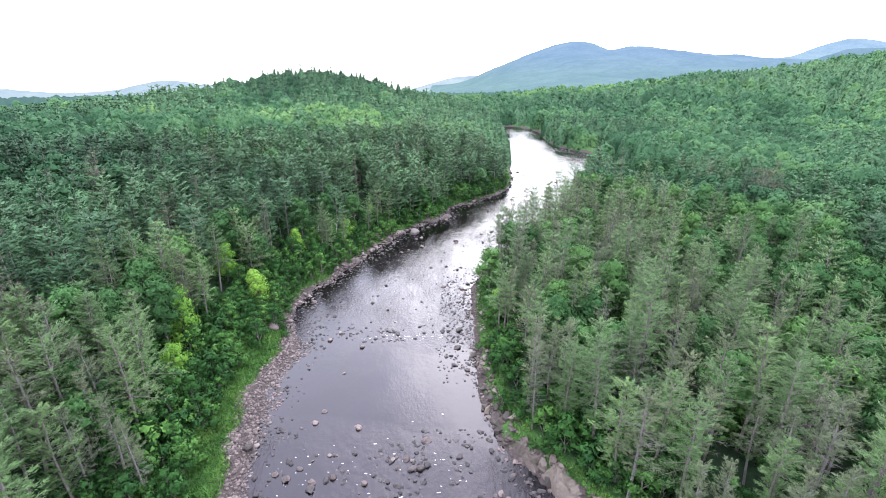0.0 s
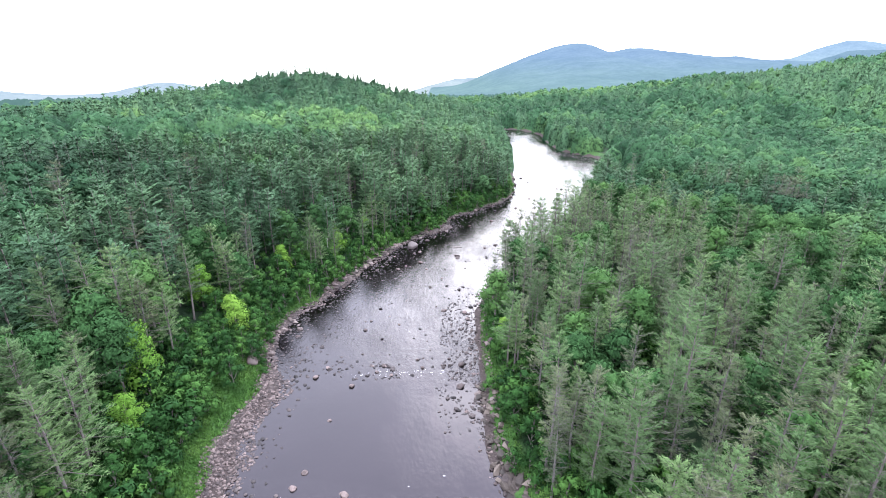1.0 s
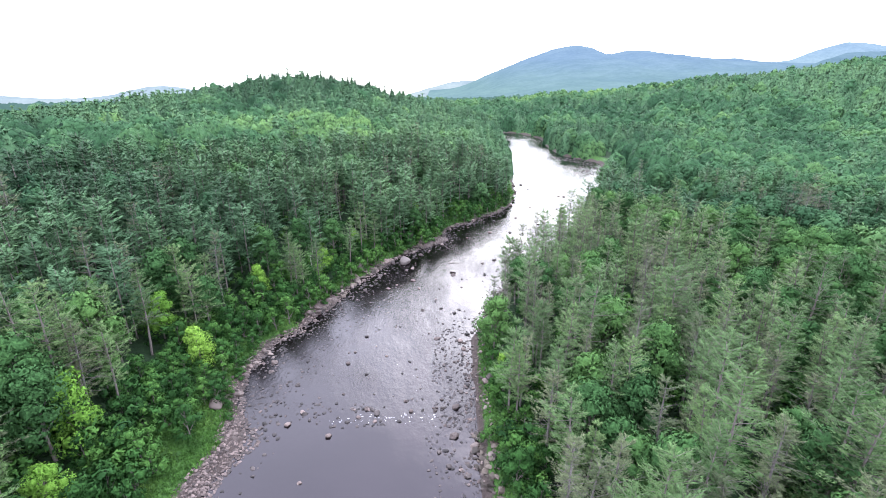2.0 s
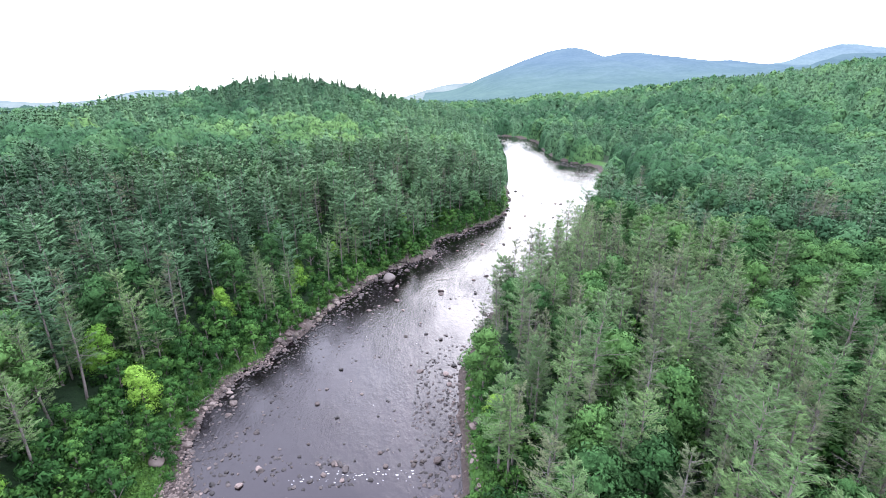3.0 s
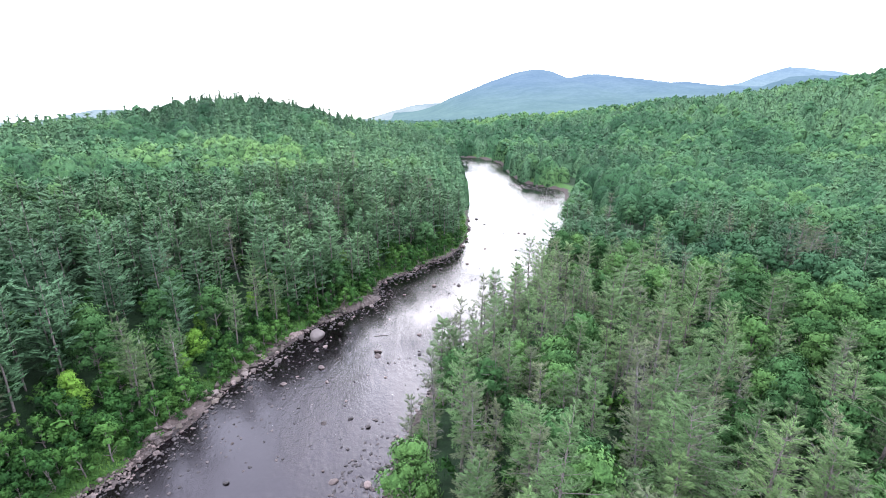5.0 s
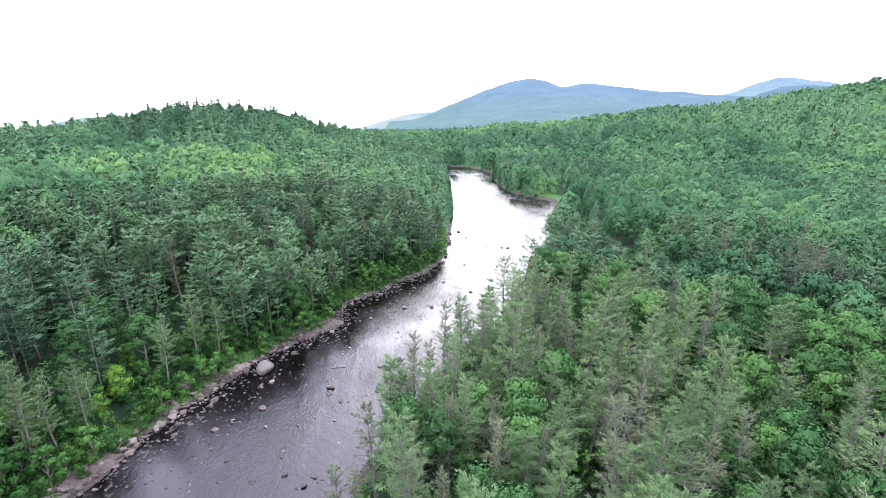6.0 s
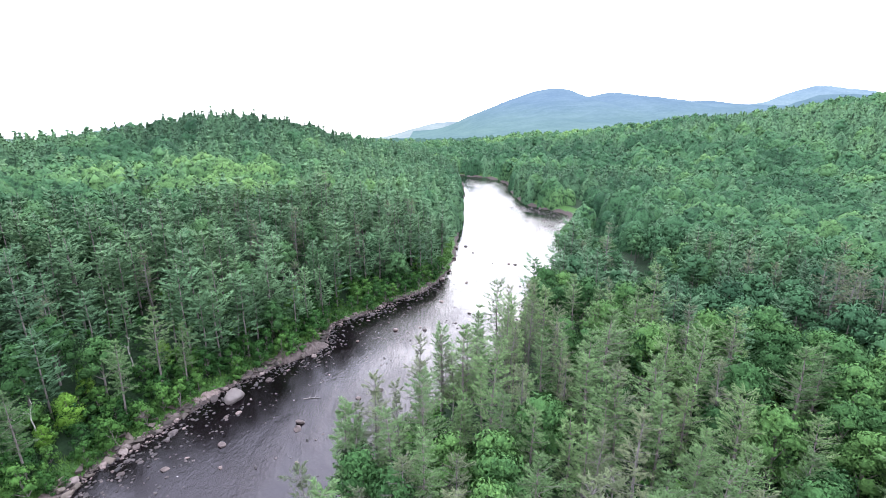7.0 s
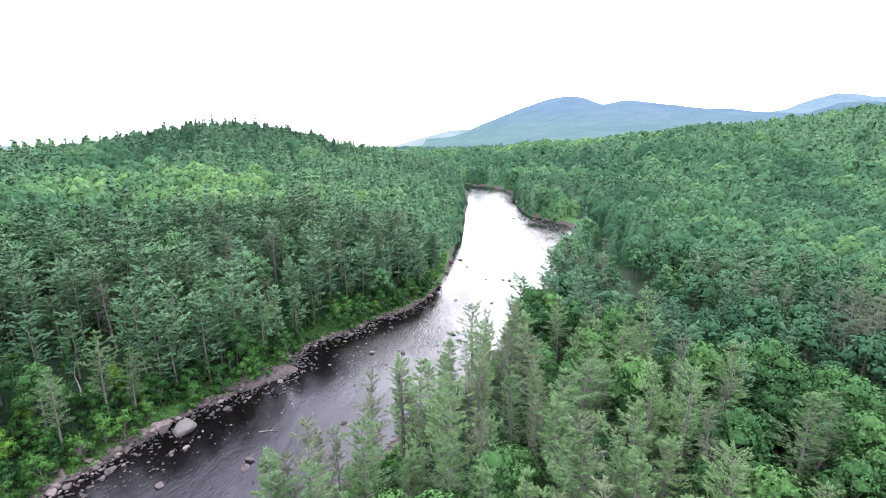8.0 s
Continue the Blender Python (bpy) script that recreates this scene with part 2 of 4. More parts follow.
RIGHT_BANK = smooth_line([(58, -60), (42, 25), (23, 56), (16, 65), (12, 76), (10.5, 90), (11, 112), (12, 130), (18, 150), (30, 172), (49, 200), (70, 245), (88, 285), (102, 330), (113, 375), (96, 405), (92, 440), (94, 480), (96, 520), (84, 556), (50, 586), (-20, 606), (-220, 630)])


def to_line(x, y, line):
    best = np.full(x.shape, 1e9)
    for (ax, ay), (bx, by) in zip(line[:-1], line[1:]):
        dx, dy = bx - ax, by - ay
        t = np.clip(((x - ax) * dx + (y - ay) * dy) / (dx * dx + dy * dy + 1e-9), 0, 1)
        best = np.minimum(best, (x - ax - t * dx) ** 2 + (y - ay - t * dy) ** 2)
    return np.sqrt(best)


def in_river(x, y):
    ring = np.vstack([LEFT_BANK, RIGHT_BANK[::-1]])
    inside = np.zeros(x.shape, bool)
    for (ax, ay), (bx, by) in zip(ring, np.roll(ring, -1, 0)):
        cross = (ay > y) != (by > y)
        inside ^= cross & (x < (bx - ax) * (y - ay) / (by - ay + 1e-12) + ax)
    return inside


def value_noise(x, y, scale, seed=0):
    """Smooth value noise from 0 to 1, with features about scale metres wide."""
    u, v = x / scale, y / scale
    i, j = np.floor(u).astype(np.int64), np.floor(v).astype(np.int64)
    f, g = u - i, v - j
    f, g = f * f * (3 - 2 * f), g * g * (3 - 2 * g)

    def lattice(a, b):
        h = (a * 374761393 + b * 668265263 + seed * 974711) & 0x7FFFFFFF
        h = ((h ^ (h >> 13)) * 1274126177) & 0x7FFFFFFF
        return ((h ^ (h >> 16)) & 0xFFFF) / 65535.0

    return (lattice(i, j) * (1 - f) + lattice(i + 1, j) * f) * (1 - g) + (lattice(i, j + 1) * (1 - f) + lattice(i + 1, j + 1) * f) * g


def smoothstep(v):
    v = np.clip(v, 0, 1)
    return v * v * (3 - 2 * v)


def shore_distance(x, y):
    """Metres from the waterline (minus: in the river), and whether the left bank is the nearer one."""
    dl, dr = to_line(x, y, LEFT_BANK), to_line(x, y, RIGHT_BANK)
    d = np.minimum(dl, dr)
    d = np.where(in_river(x, y), -d, d)
    return d, dl < dr


def land(x, y):
    """Height of the ground, with the river bed cut into it, and the distance to the waterline."""
    x, y = np.asarray(x, float), np.asarray(y, float)
    d, left = shore_distance(x, y)
    d = d + (value_noise(x, y, 5.0, 3) - 0.5) * 2.2 * np.exp(-np.abs(d) / 8)
    bed = np.maximum(d * 0.12, -1.1)
    bank = np.where(left, 1.5 * smoothstep(d / 9) + 1.0 * smoothstep((d - 7) / 8), 2.6 * smoothstep(d / 5))
    hill_l = 22 * (1 - np.exp(-np.maximum(d - 9, 0) / 60)) + 23 * np.exp(-(((x + 125) / 95) ** 2) - ((y - 490) / 110) ** 2)
    hill_l -= 0.1 * np.maximum(-200 - x, 0)
    hill_l *= 1 - smoothstep((y - 560) / 160)
    ramp = smoothstep((y + 0.6 * (x - 365) - 375) / 260)
    hill_r = 0.008 * np.maximum(d - 6, 0) * smoothstep((d - 6) / 50) + 75 * np.clip((x - 20) / 560, 0, 1.1) ** 1.4 * ramp * (1 - 0.75 * smoothstep((y + 0.6 * (x - 365) - 680) / 320))
    rough = (value_noise(x, y, 14.0, 5) - 0.5) * 1.6 + (value_noise(x, y, 60.0, 6) - 0.5) * 5.0 * smoothstep((d - 30) / 80)
    z = np.where(d < 0, bed, bank + np.where(left, hill_l, hill_r) + rough * smoothstep((d - 5) / 12))
    z = np.where(d > 0, z + 0.25 * (value_noise(x, y, 1.7, 9) - 0.5) * np.minimum(d, 1), z)
    d = np.where(d > 0, d / np.where(left, 1 - 0.5 * smoothstep((y - 98) / 14) - 0.12 * smoothstep((y - 140) / 20) - 0.1 * smoothstep((y - 225) / 30), 0.32 - 0.08 * smoothstep((y - 130) / 60)) * (1 - 0.6 * smoothstep((y - 290) / 40)), d)
    fall = 0.045 * np.maximum(np.hypot(x, y) - 900, 0)
    return z - np.where(d > 0, fall, np.minimum(fall, 1)), d


def graded(lo, hi, fine_lo, fine_hi, step, growth):
    """Grid lines: even steps in the middle, growing steps outward."""
    mid = list(np.arange(fine_lo, fine_hi, step))
    up, s = [mid[-1]], step
    while up[-1] < hi:
        s *= growth
        up.append(up[-1] + s)
    down, s = [mid[0]], step
    while down[-1] > lo:
        s *= growth
        down.append(down[-1] - s)
    return np.array(down[:0:-1] + mid + up[1:])


def grid_mesh(name, xs, ys, height, extra=None):
    X, Y = np.meshgrid(xs, ys)
    Z, d = height(X, Y)
    co = np.stack([X, Y, Z], -1).reshape(-1, 3)
    nx, ny = len(xs), len(ys)
    a = (np.arange(ny - 1)[:, None] * nx + np.arange(nx - 1)).ravel()
    return quad_mesh(name, co, np.stack([a, a + 1, a + nx + 1, a + nx], -1), {extra: d.ravel()} if extra else {}, True)


def quad_mesh(name, co, faces, attrs=None, smooth=False, normals=None):
    """A mesh from arrays of corners and of faces with equally many sides; normals: leaf sprays take the round of their clump."""
    me = bpy.data.meshes.new(name)
    n, k = faces.shape
    me.vertices.add(len(co))
    me.vertices.foreach_set("co", np.asarray(co, np.float32).ravel())
    me.loops.add(n * k)
    me.loops.foreach_set("vertex_index", np.asarray(faces, np.int32).ravel())
    me.polygons.add(n)
    me.polygons.foreach_set("loop_start", np.arange(0, n * k, k, dtype=np.int32))
    me.polygons.foreach_set("use_smooth", np.full(n, smooth))
    for key, values in (attrs or {}).items():
        me.attributes.new(key, "FLOAT", "POINT").data.foreach_set("value", np.asarray(values, np.float32))
    if normals is not None:
        me.attributes.new("custom_normal", "FLOAT_VECTOR", "POINT").data.foreach_set("vector", np.asarray(normals, np.float32).ravel())
    me.update()
    return me


def structure(name, mesh, material, label, category, kind="structure"):
    ob = new(name, mesh)
    mesh.materials.append(material)
    return tagged(ob, label, category, kind=kind)


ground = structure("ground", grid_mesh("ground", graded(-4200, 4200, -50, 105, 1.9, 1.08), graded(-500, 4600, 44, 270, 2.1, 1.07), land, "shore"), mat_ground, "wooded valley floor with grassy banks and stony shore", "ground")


def water_sheet(X, Y):
    """Level water, with the distance from the sheltered bank."""
    shelter = to_line(X, Y, LEFT_BANK)
    waver = Y + 5 * (value_noise(X, Y, 9.0, 61) - 0.5) + 0.12 * X
    riffle, pool = smoothstep((74 - waver) / 12), 1 - smoothstep((waver - 92) / 14)
    open_water = shelter * (1 + 1.5 * smoothstep((waver - 200) / 30))
    return np.zeros(X.shape), open_water * (1 - pool) + (28 * riffle + 3 * (1 - riffle)) * pool


structure("water", grid_mesh("water", np.arange(-230, 150, 3.0), np.arange(-60, 640, 3.0), water_sheet, "lee"), mat_water, "shallow dark river with ripples reflecting white sky", "river")


# ---- far mountains ----
def ridge(name, label, profile, y_ridge, y_base, z_base, material, bumps):
    """A mountain range: its crest line as a few summits and saddles, its near flank falling towards the valley."""
    px, pz = np.array(profile, float).T
    xs = np.linspace(px[0], px[-1], 110)
    seg = np.clip(np.searchsorted(px, xs, side="right") - 1, 0, len(px) - 2)
    t = (xs - px[seg]) / (px[seg + 1] - px[seg])
    slope = np.gradient(pz, px)
    w = px[seg + 1] - px[seg]
    crest = (2 * t**3 - 3 * t**2 + 1) * pz[seg] + (t**3 - 2 * t**2 + t) * w * slope[seg] + (3 * t**2 - 2 * t**3) * pz[seg + 1] + (t**3 - t**2) * w * slope[seg + 1]
    rows = np.linspace(0, 1.3, 30)
    K, S = np.meshgrid(crest, rows)
    X, _ = np.meshgrid(xs, rows)
    Y = y_base + (y_ridge - y_base) * S
    up = np.where(S <= 1, S**1.15, 1 - (S - 1) * 1.5)
    Z = z_base + (K - z_base) * up
    fold = value_noise(X, Y, 420.0, 21) - 0.5 + 0.5 * (value_noise(X, Y, 150.0, 22) - 0.5)
    Z += fold * bumps * np.clip(S * (1 - S) * 4, 0, 1) + (value_noise(X, Y, 26.0, 23) - 0.5) * 5
    n = len(xs)
    a = (np.arange(len(rows) - 1)[:, None] * n + np.arange(n - 1)).ravel()
    me = quad_mesh(name, np.stack([X, Y, Z], -1).reshape(-1, 3), np.stack([a, a + 1, a + n + 1, a + n], -1), {}, True)
    return structure(name, me, material, label, "mountain")


# emission colours stand in for the haze before each range and the far woods
mat_mt_main = haze_glow_material("hazy_main_mountain", (0.19, 0.31, 0.36), (0.2, 0.305, 0.48), 0, 170)
mat_mt_right = haze_glow_material("hazy_right_mountain", (0.32, 0.45, 0.56), (0.28, 0.4, 0.58), 60, 260)
mat_mt_pale = haze_glow_material("pale_far_ridge", (0.42, 0.5, 0.57), (0.36, 0.45, 0.56), -60, 30)
mat_mt_near = haze_glow_material("hazy_blue_green_hill", (0.14, 0.25, 0.28), (0.16, 0.26, 0.38), 20, 150)
mat_far_woods = haze_glow_material("far_hazy_woods", (0.055, 0.125, 0.11), (0.085, 0.17, 0.155), 0, 25)
ridge("mountain_main", "broad wooded mountain, blue with painted haze", [(-150, -75), (86, -20), (198, 42), (402, 128), (584, 198), (693, 232), (850, 250), (1040, 200), (1155, 222), (1454, 201), (1644, 172), (1863, 178), (2091, 152), (2500, 120), (2900, 100)], 3400, 1250, -14, mat_mt_main, 60)
ridge("mountain_far_left", "pale distant ridge with white haze painted in", [(-700, -150), (-368, -90), (-178, -35), (11, 14), (250, 32), (600, 30)], 4200, 3500, -120, mat_mt_pale, 10)
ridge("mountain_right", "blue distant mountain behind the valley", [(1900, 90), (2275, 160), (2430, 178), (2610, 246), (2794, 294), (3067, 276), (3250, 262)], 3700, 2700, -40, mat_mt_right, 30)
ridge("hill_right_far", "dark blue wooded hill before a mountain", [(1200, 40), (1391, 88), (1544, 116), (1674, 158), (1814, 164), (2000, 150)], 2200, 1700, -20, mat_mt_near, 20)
ridge("hills_left_far", "low distant hills pale with painted haze", [(-1700, -10), (-1372, 2), (-1200, -8), (-1024, 2), (-863, 29), (-740, 20), (-560, -10)], 1500, 1250, -20, mat_mt_pale, 8)


# ---- trees: templates as arrays ----
def ball(detail):
    bm = bmesh.new()
    bmesh.ops.create_icosphere(bm, subdivisions=detail, radius=1.0)
    co = np.array([v.co for v in bm.verts])
    faces = np.array([[v.index for v in f.verts] for f in bm.faces])
    bm.free()
    return co, faces


BALLS = {1: ball(1), 2: ball(2)}
BALLS[0] = (np.array([(1, 0, 0), (0, 1, 0), (-1, 0, 0), (0, -1, 0), (0, 0, 1), (0, 0, -1)], float), np.array([(0, 1, 4), (1, 2, 4), (2, 3, 4), (3, 0, 4), (1, 0, 5), (2, 1, 5), (3, 2, 5), (0, 3, 5)]))


class Bag:
    """Collects triangles of one mesh."""

    def __init__(self):
        self.co, self.faces, self.normals, self.count = [], [], [], 0

    def add(self, co, faces, normals=None):
        """normals: left out in meshes that need none of their own."""
        self.co.append(np.asarray(co, float))
        if normals is not None:
            nn = np.asarray(normals, float)
            self.normals.append(nn / (np.linalg.norm(nn, axis=1)[:, None] + 1e-9))
        self.faces.append(np.asarray(faces, int) + self.count)
        self.count += len(co)

    def tube(self, path, radii, sides):
        """A tapered tube along a path, of triangles."""
        path = np.asarray(path, float)
        n = len(path)
        along = np.gradient(path, axis=0)
        along /= np.linalg.norm(along, axis=1)[:, None] + 1e-9
        ref = np.where(np.abs(along[:, 2:3]) > 0.9, (1.0, 0, 0), (0, 0, 1.0))
        u = np.cross(along, ref)
        u /= np.linalg.norm(u, axis=1)[:, None] + 1e-9
        v = np.cross(along, u)
        a = np.arange(sides) * 2 * np.pi / sides
        co = path[:, None] + np.asarray(radii)[:, None, None] * (np.cos(a)[None, :, None] * u[:, None] + np.sin(a)[None, :, None] * v[:, None])
        faces = []
        for k in range(n - 1):
            for s in range(sides):
                p, q = k * sides + s, k * sides + (s + 1) % sides
                faces += [(p, q, q + sides), (p, q + sides, p + sides)]
        self.add(co.reshape(-1, 3), faces)

    def sprays(self, centre, along, normal, length, width, shade=None):
        """Leaf sprays: one long triangle each, lying across the given normal."""
        c, t, nn = (np.asarray(v, float) for v in (centre, along, normal))
        t = t / (np.linalg.norm(t, axis=1)[:, None] + 1e-9)
        s = np.cross(nn, t)
        s /= np.linalg.norm(s, axis=1)[:, None] + 1e-9
        L, W = np.asarray(length)[:, None], np.asarray(width)[:, None]
        co = np.stack([c - t * L * 0.35 + s * W * 0.5, c - t * L * 0.5 - s * W * 0.5, c + t * L * 0.55], 1).reshape(-1, 3)
        self.add(co, np.arange(len(co)).reshape(-1, 3), None if shade is None else np.repeat(shade, 3, 0))

    def arrays(self):
        if self.normals:
            return np.vstack(self.co), np.vstack(self.faces), np.vstack(self.normals)
        return np.vstack(self.co), np.vstack(self.faces)


def pine(seed, height, reach, base, whorls, limbs, clumps, size, wood=True, bare=0.0, plate=0.58):
    """A white pine: straight trunk, tiers of level limbs with flat feathery plumes. bare: share of limbs without needles."""
    g = np.random.default_rng(seed)
    trunk, crown = Bag(), Bag()
    bend = g.normal(0, 0.35, 2)
    hs = np.linspace(0, height, 6 if wood else 3)
    path = np.stack([bend[0] * np.sin(hs / height * 3), bend[1] * np.sin(hs / height * 2.5), hs - 0.4], -1)
    trunk.tube(path, (0.012 * height) * (1 - hs / height) ** 0.8 + 0.03, 6 if wood else 3)
    if not wood and plate >= 0.4:
        a, stem = np.arange(5) * 1.2566, 0.45
        ring = np.stack([np.cos(a) * reach * stem, np.sin(a) * reach * stem, np.full(5, height * base)], -1)
        upper = ring * (0.55, 0.55, 0) + (path[-1][0], path[-1][1], height * 0.74)
        shell = np.vstack([ring, upper, [(path[-1][0], path[-1][1], height * 0.98)]])
        crown.add(shell, [(q, (q + 1) % 5, 5 + (q + 1) % 5) for q in range(5)] + [(q, 5 + (q + 1) % 5, 5 + q) for q in range(5)] + [(5 + q, 5 + (q + 1) % 5, 10) for q in range(5)], shell * (1, 1, 0) + (0, 0, 0.6))
    levels = height * (base + ((0.985 if wood else 0.9) - base) * (np.arange(whorls) + g.uniform(-0.45, 0.45, whorls)) / (whorls - 1))
    lop = g.uniform(0.5, 1.35, 8)
    C, T, N, L, W, S = [], [], [], [], [], []
    for h in levels:
        f = np.clip((h / height - base) / (1 - base), 0, 1)
        span = reach * (0.27 + 0.8 * (1 - f) ** 0.7) * (0.55 + 0.45 * min(1, f / 0.25)) * g.uniform(0.6, 1.2)
        spin = g.uniform(0, 6.28)
        if not wood and plate >= 0.4:
            star = np.arange(10) * 0.6283 + spin
            far_out = span * plate * g.uniform(0.4, 1.35, 10)
            rx, ry = np.interp(h, hs, path[:, 0]), np.interp(h, hs, path[:, 1])
            away = np.stack([np.cos(star), np.sin(star)], -1)
            ring = np.stack([rx + away[:, 0] * far_out, ry + away[:, 1] * far_out, h + far_out * (0.05 + 0.4 * f) + g.normal(0, 0.4, 10)], -1)
            crown.add(np.vstack([ring, [(rx, ry, h + (0.25 if plate < 0.4 else 0.75) * span)]]), [(q, (q + 1) % 10, 10) for q in range(10)], np.vstack([np.hstack([away * 0.7, np.ones((10, 1))]), [(0, 0, 1)]]))
        for k in range(limbs):
            a = spin + k * 6.283 / limbs + g.uniform(-0.35, 0.35)
            long = span * lop[int(a / 0.7854) % 8] * g.uniform(0.6, 1.15)
            rise = 0.08 + 0.6 * f + g.uniform(-0.12, 0.12)
            out_dir = np.array([math.cos(a), math.sin(a), 0.0])
            root = np.array([np.interp(h, hs, path[:, 0]), np.interp(h, hs, path[:, 1]), h])
            mid = root + out_dir * long * 0.55 + (0, 0, long * rise * 0.3)
            tip = root + out_dir * long + (0, 0, long * rise * 0.85)
            if wood:
                trunk.tube([root, tip], [0.025 + 0.007 * long, 0.012], 3)
            dead = g.uniform() < bare * (1.5 - f)
            if dead and wood:
                for q in range(8):
                    p = root + (tip - root) * g.uniform(0.3, 0.95)
                    b = a + g.choice([-1, 1]) * g.uniform(0.5, 1.0)
                    e = p + np.array([math.cos(b), math.sin(b), g.uniform(-0.1, 0.4)]) * long * g.uniform(0.25, 0.45)
                    trunk.add([p, p + (0.015, 0.015, 0.045), e], [(0, 1, 2)])
            n = max(1, int(clumps * (0.4 + 0.8 * long / reach)))
            if dead:
                n = n // 5
            s = g.uniform(0.2, 1.05, n) ** 0.75
            side = g.uniform(-1, 1, n) * 0.36 * long * (1.15 - 0.8 * s)
            across = np.array([-math.sin(a), math.cos(a), 0.0])
            where = np.where(s[:, None] < 0.55, root + (mid - root) * (s / 0.55)[:, None], mid + (tip - mid) * ((s - 0.55) / 0.45)[:, None])
            C.append(where + across * side[:, None] + (0, 0, 1) * g.normal(0.08, 0.12, n)[:, None])
            turn = a + np.sign(side) * g.uniform(0.1, 0.9, n) + g.normal(0, 0.2, n)
            T.append(np.stack([np.cos(turn), np.sin(turn), g.uniform(0.0, 0.7, n)], -1))
            N.append(np.stack([g.normal(0, 0.4, n), g.normal(0, 0.4, n), np.ones(n)], -1))
            L.append(size * g.uniform(0.7, 1.5, n))
            W.append(size * (g.uniform(0.16, 0.32, n) if wood else g.uniform(0.22, 0.48, n) * (1 if plate < 0.4 else 1.3)))
            S.append(out_dir * 0.55 + (0, 0, 0.85) + 0.22 * g.normal(0, 1, (n, 3)) + across * (side / (0.5 * long + 0.1))[:, None])
    crown.sprays(*(np.concatenate(v) for v in (C, T, N, L, W, S)))
    return trunk.arrays(), crown.arrays()


def broadleaf(seed, height, reach, lumps, leaves, size, wood=True, base=0.3, core=1, fill=0.62, lump=1.0):
    """A broad-leaved tree: forking trunk and a domed crown of uneven, leafy clumps."""
    g = np.random.default_rng(seed)
    trunk, crown = Bag(), Bag()
    mid_h = height * (base + 0.12)
    trunk.tube([(0, 0, -0.4), (g.normal(0, 0.15), g.normal(0, 0.15), mid_h * 0.6), (0, 0, height * 0.75)], [0.018 * height, 0.013 * height, 0.04], 6 if wood else 3)
    C, T, N, L, W, S = [], [], [], [], [], []
    heart = np.array([0, 0, height * (0.5 * base + 0.4)])
    for k in range(lumps):
        f = (k + 0.5) / lumps
        a = k * 2.4 + g.uniform(-0.5, 0.5)
        level = height * (base + 0.08 + (0.8 - base) * f)
        r = lump * reach * (0.36 + 0.24 * g.uniform()) * (1.0 - 0.25 * f)
        off = reach * (0.75 - 0.62 * f**1.6) * g.uniform(0.6, 1.05)
        c = np.array([math.cos(a) * off, math.sin(a) * off, level])
        if wood:
            trunk.tube([(0, 0, max(mid_h * 0.7, level - reach * 0.6)), c * (0.55, 0.55, 1) - (0, 0, 0.3 * r), c], [0.06 + 0.006 * height, 0.05, 0.02], 3)
        bc, bf = BALLS[core]
        swell = fill * r * (1 + 0.16 * np.sin(bc[:, 0] * 4 + k) * np.cos(bc[:, 1] * 5 + bc[:, 2] * 4 + k) + g.normal(0, 0.07, len(bc)))
        core_co = c + bc * swell[:, None] * (1, 1, 0.78)
        out_core = core_co - heart
        dome = 0.5 if wood else 0.9
        crown.add(core_co, bf, bc + dome * out_core / (np.linalg.norm(out_core, axis=1)[:, None] + 1e-9))
        n = leaves
        d = g.normal(0, 1, (n, 3))
        d[:, 2] = d[:, 2] * 0.9 + 0.3
        d /= np.linalg.norm(d, axis=1)[:, None]
        rad = r * (0.72 + 0.34 * g.uniform(0, 1, n) ** 0.6) * (1 + 0.2 * np.sin(d[:, 0] * 5 + k) * np.cos(d[:, 1] * 4 + d[:, 2] * 5 + 2 * k))
        where = c + d * rad[:, None] * (1, 1, 0.8)
        C.append(where)
        tang = np.cross(d, g.normal(0, 1, (n, 3)))
        T.append(tang - (0, 0, 0.25))
        N.append(d + g.normal(0, 0.3, (n, 3)))
        L.append(size * g.uniform(0.7, 1.4, n))
        W.append(size * g.uniform(0.5, 0.9, n))
        away = where - heart
        S.append(d + dome * away / (np.linalg.norm(away, axis=1)[:, None] + 1e-9) + 0.2 * g.normal(0, 1, (n, 3)))
    crown.sprays(*(np.concatenate(v) for v in (C, T, N, L, W, S)))
    return trunk.arrays(), crown.arrays()


def triangle_mesh(name, arrays, material, attrs=None):
    me = quad_mesh(name, arrays[0], arrays[1], attrs, True, arrays[2] if len(arrays) > 2 else None)
    me.materials.append(material)
    return me


def part(name, mesh, parent, label=""):
    """A mesh as a part of a thing."""
    ob = new(name, mesh)
    ob.parent = parent
    return tagged(ob, label) if label else ob


def tree_thing(name, variant, label, category, group):
    root = new(name)
    root.empty_display_size = 0.5
    part("trunk", variant[0], root)
    part("crown", variant[1], root)
    return tagged(root, label, category, group)


# ---- where the trees stand ----
def reach_from_flight(x, y):
    t = np.clip(((x - 5) * 37 + (y - 5) * 94) / (37**2 + 94**2), 0, 1)
    return np.hypot(x - 5 - 37 * t, y - 5 - 94 * t)


YELLOW_TREES = [(-49, 88), (-45.5, 77), (-54, 118), (-44.5, 113.5), (-43.5, 143), (-33, 160), (-27, 186), (-35, 173), (-32, 165), (-17, 200), (-8, 222), (17, 110), (98, 103)]
BIRCHES = [(-35, 160.5), (-31.5, 182), (-41.5, 160), (-38.6, 161.5), (-40, 155), (-30, 177)]
DYING_PINES = [(128, 190), (132, 193), (136, 191), (130, 198), (134.5, 199), (138.5, 198), (133, 204), (139, 205), (-40, 54), (-44.5, 56), (-36.5, 52.5), (-42, 50.5), (-47, 60.5)]
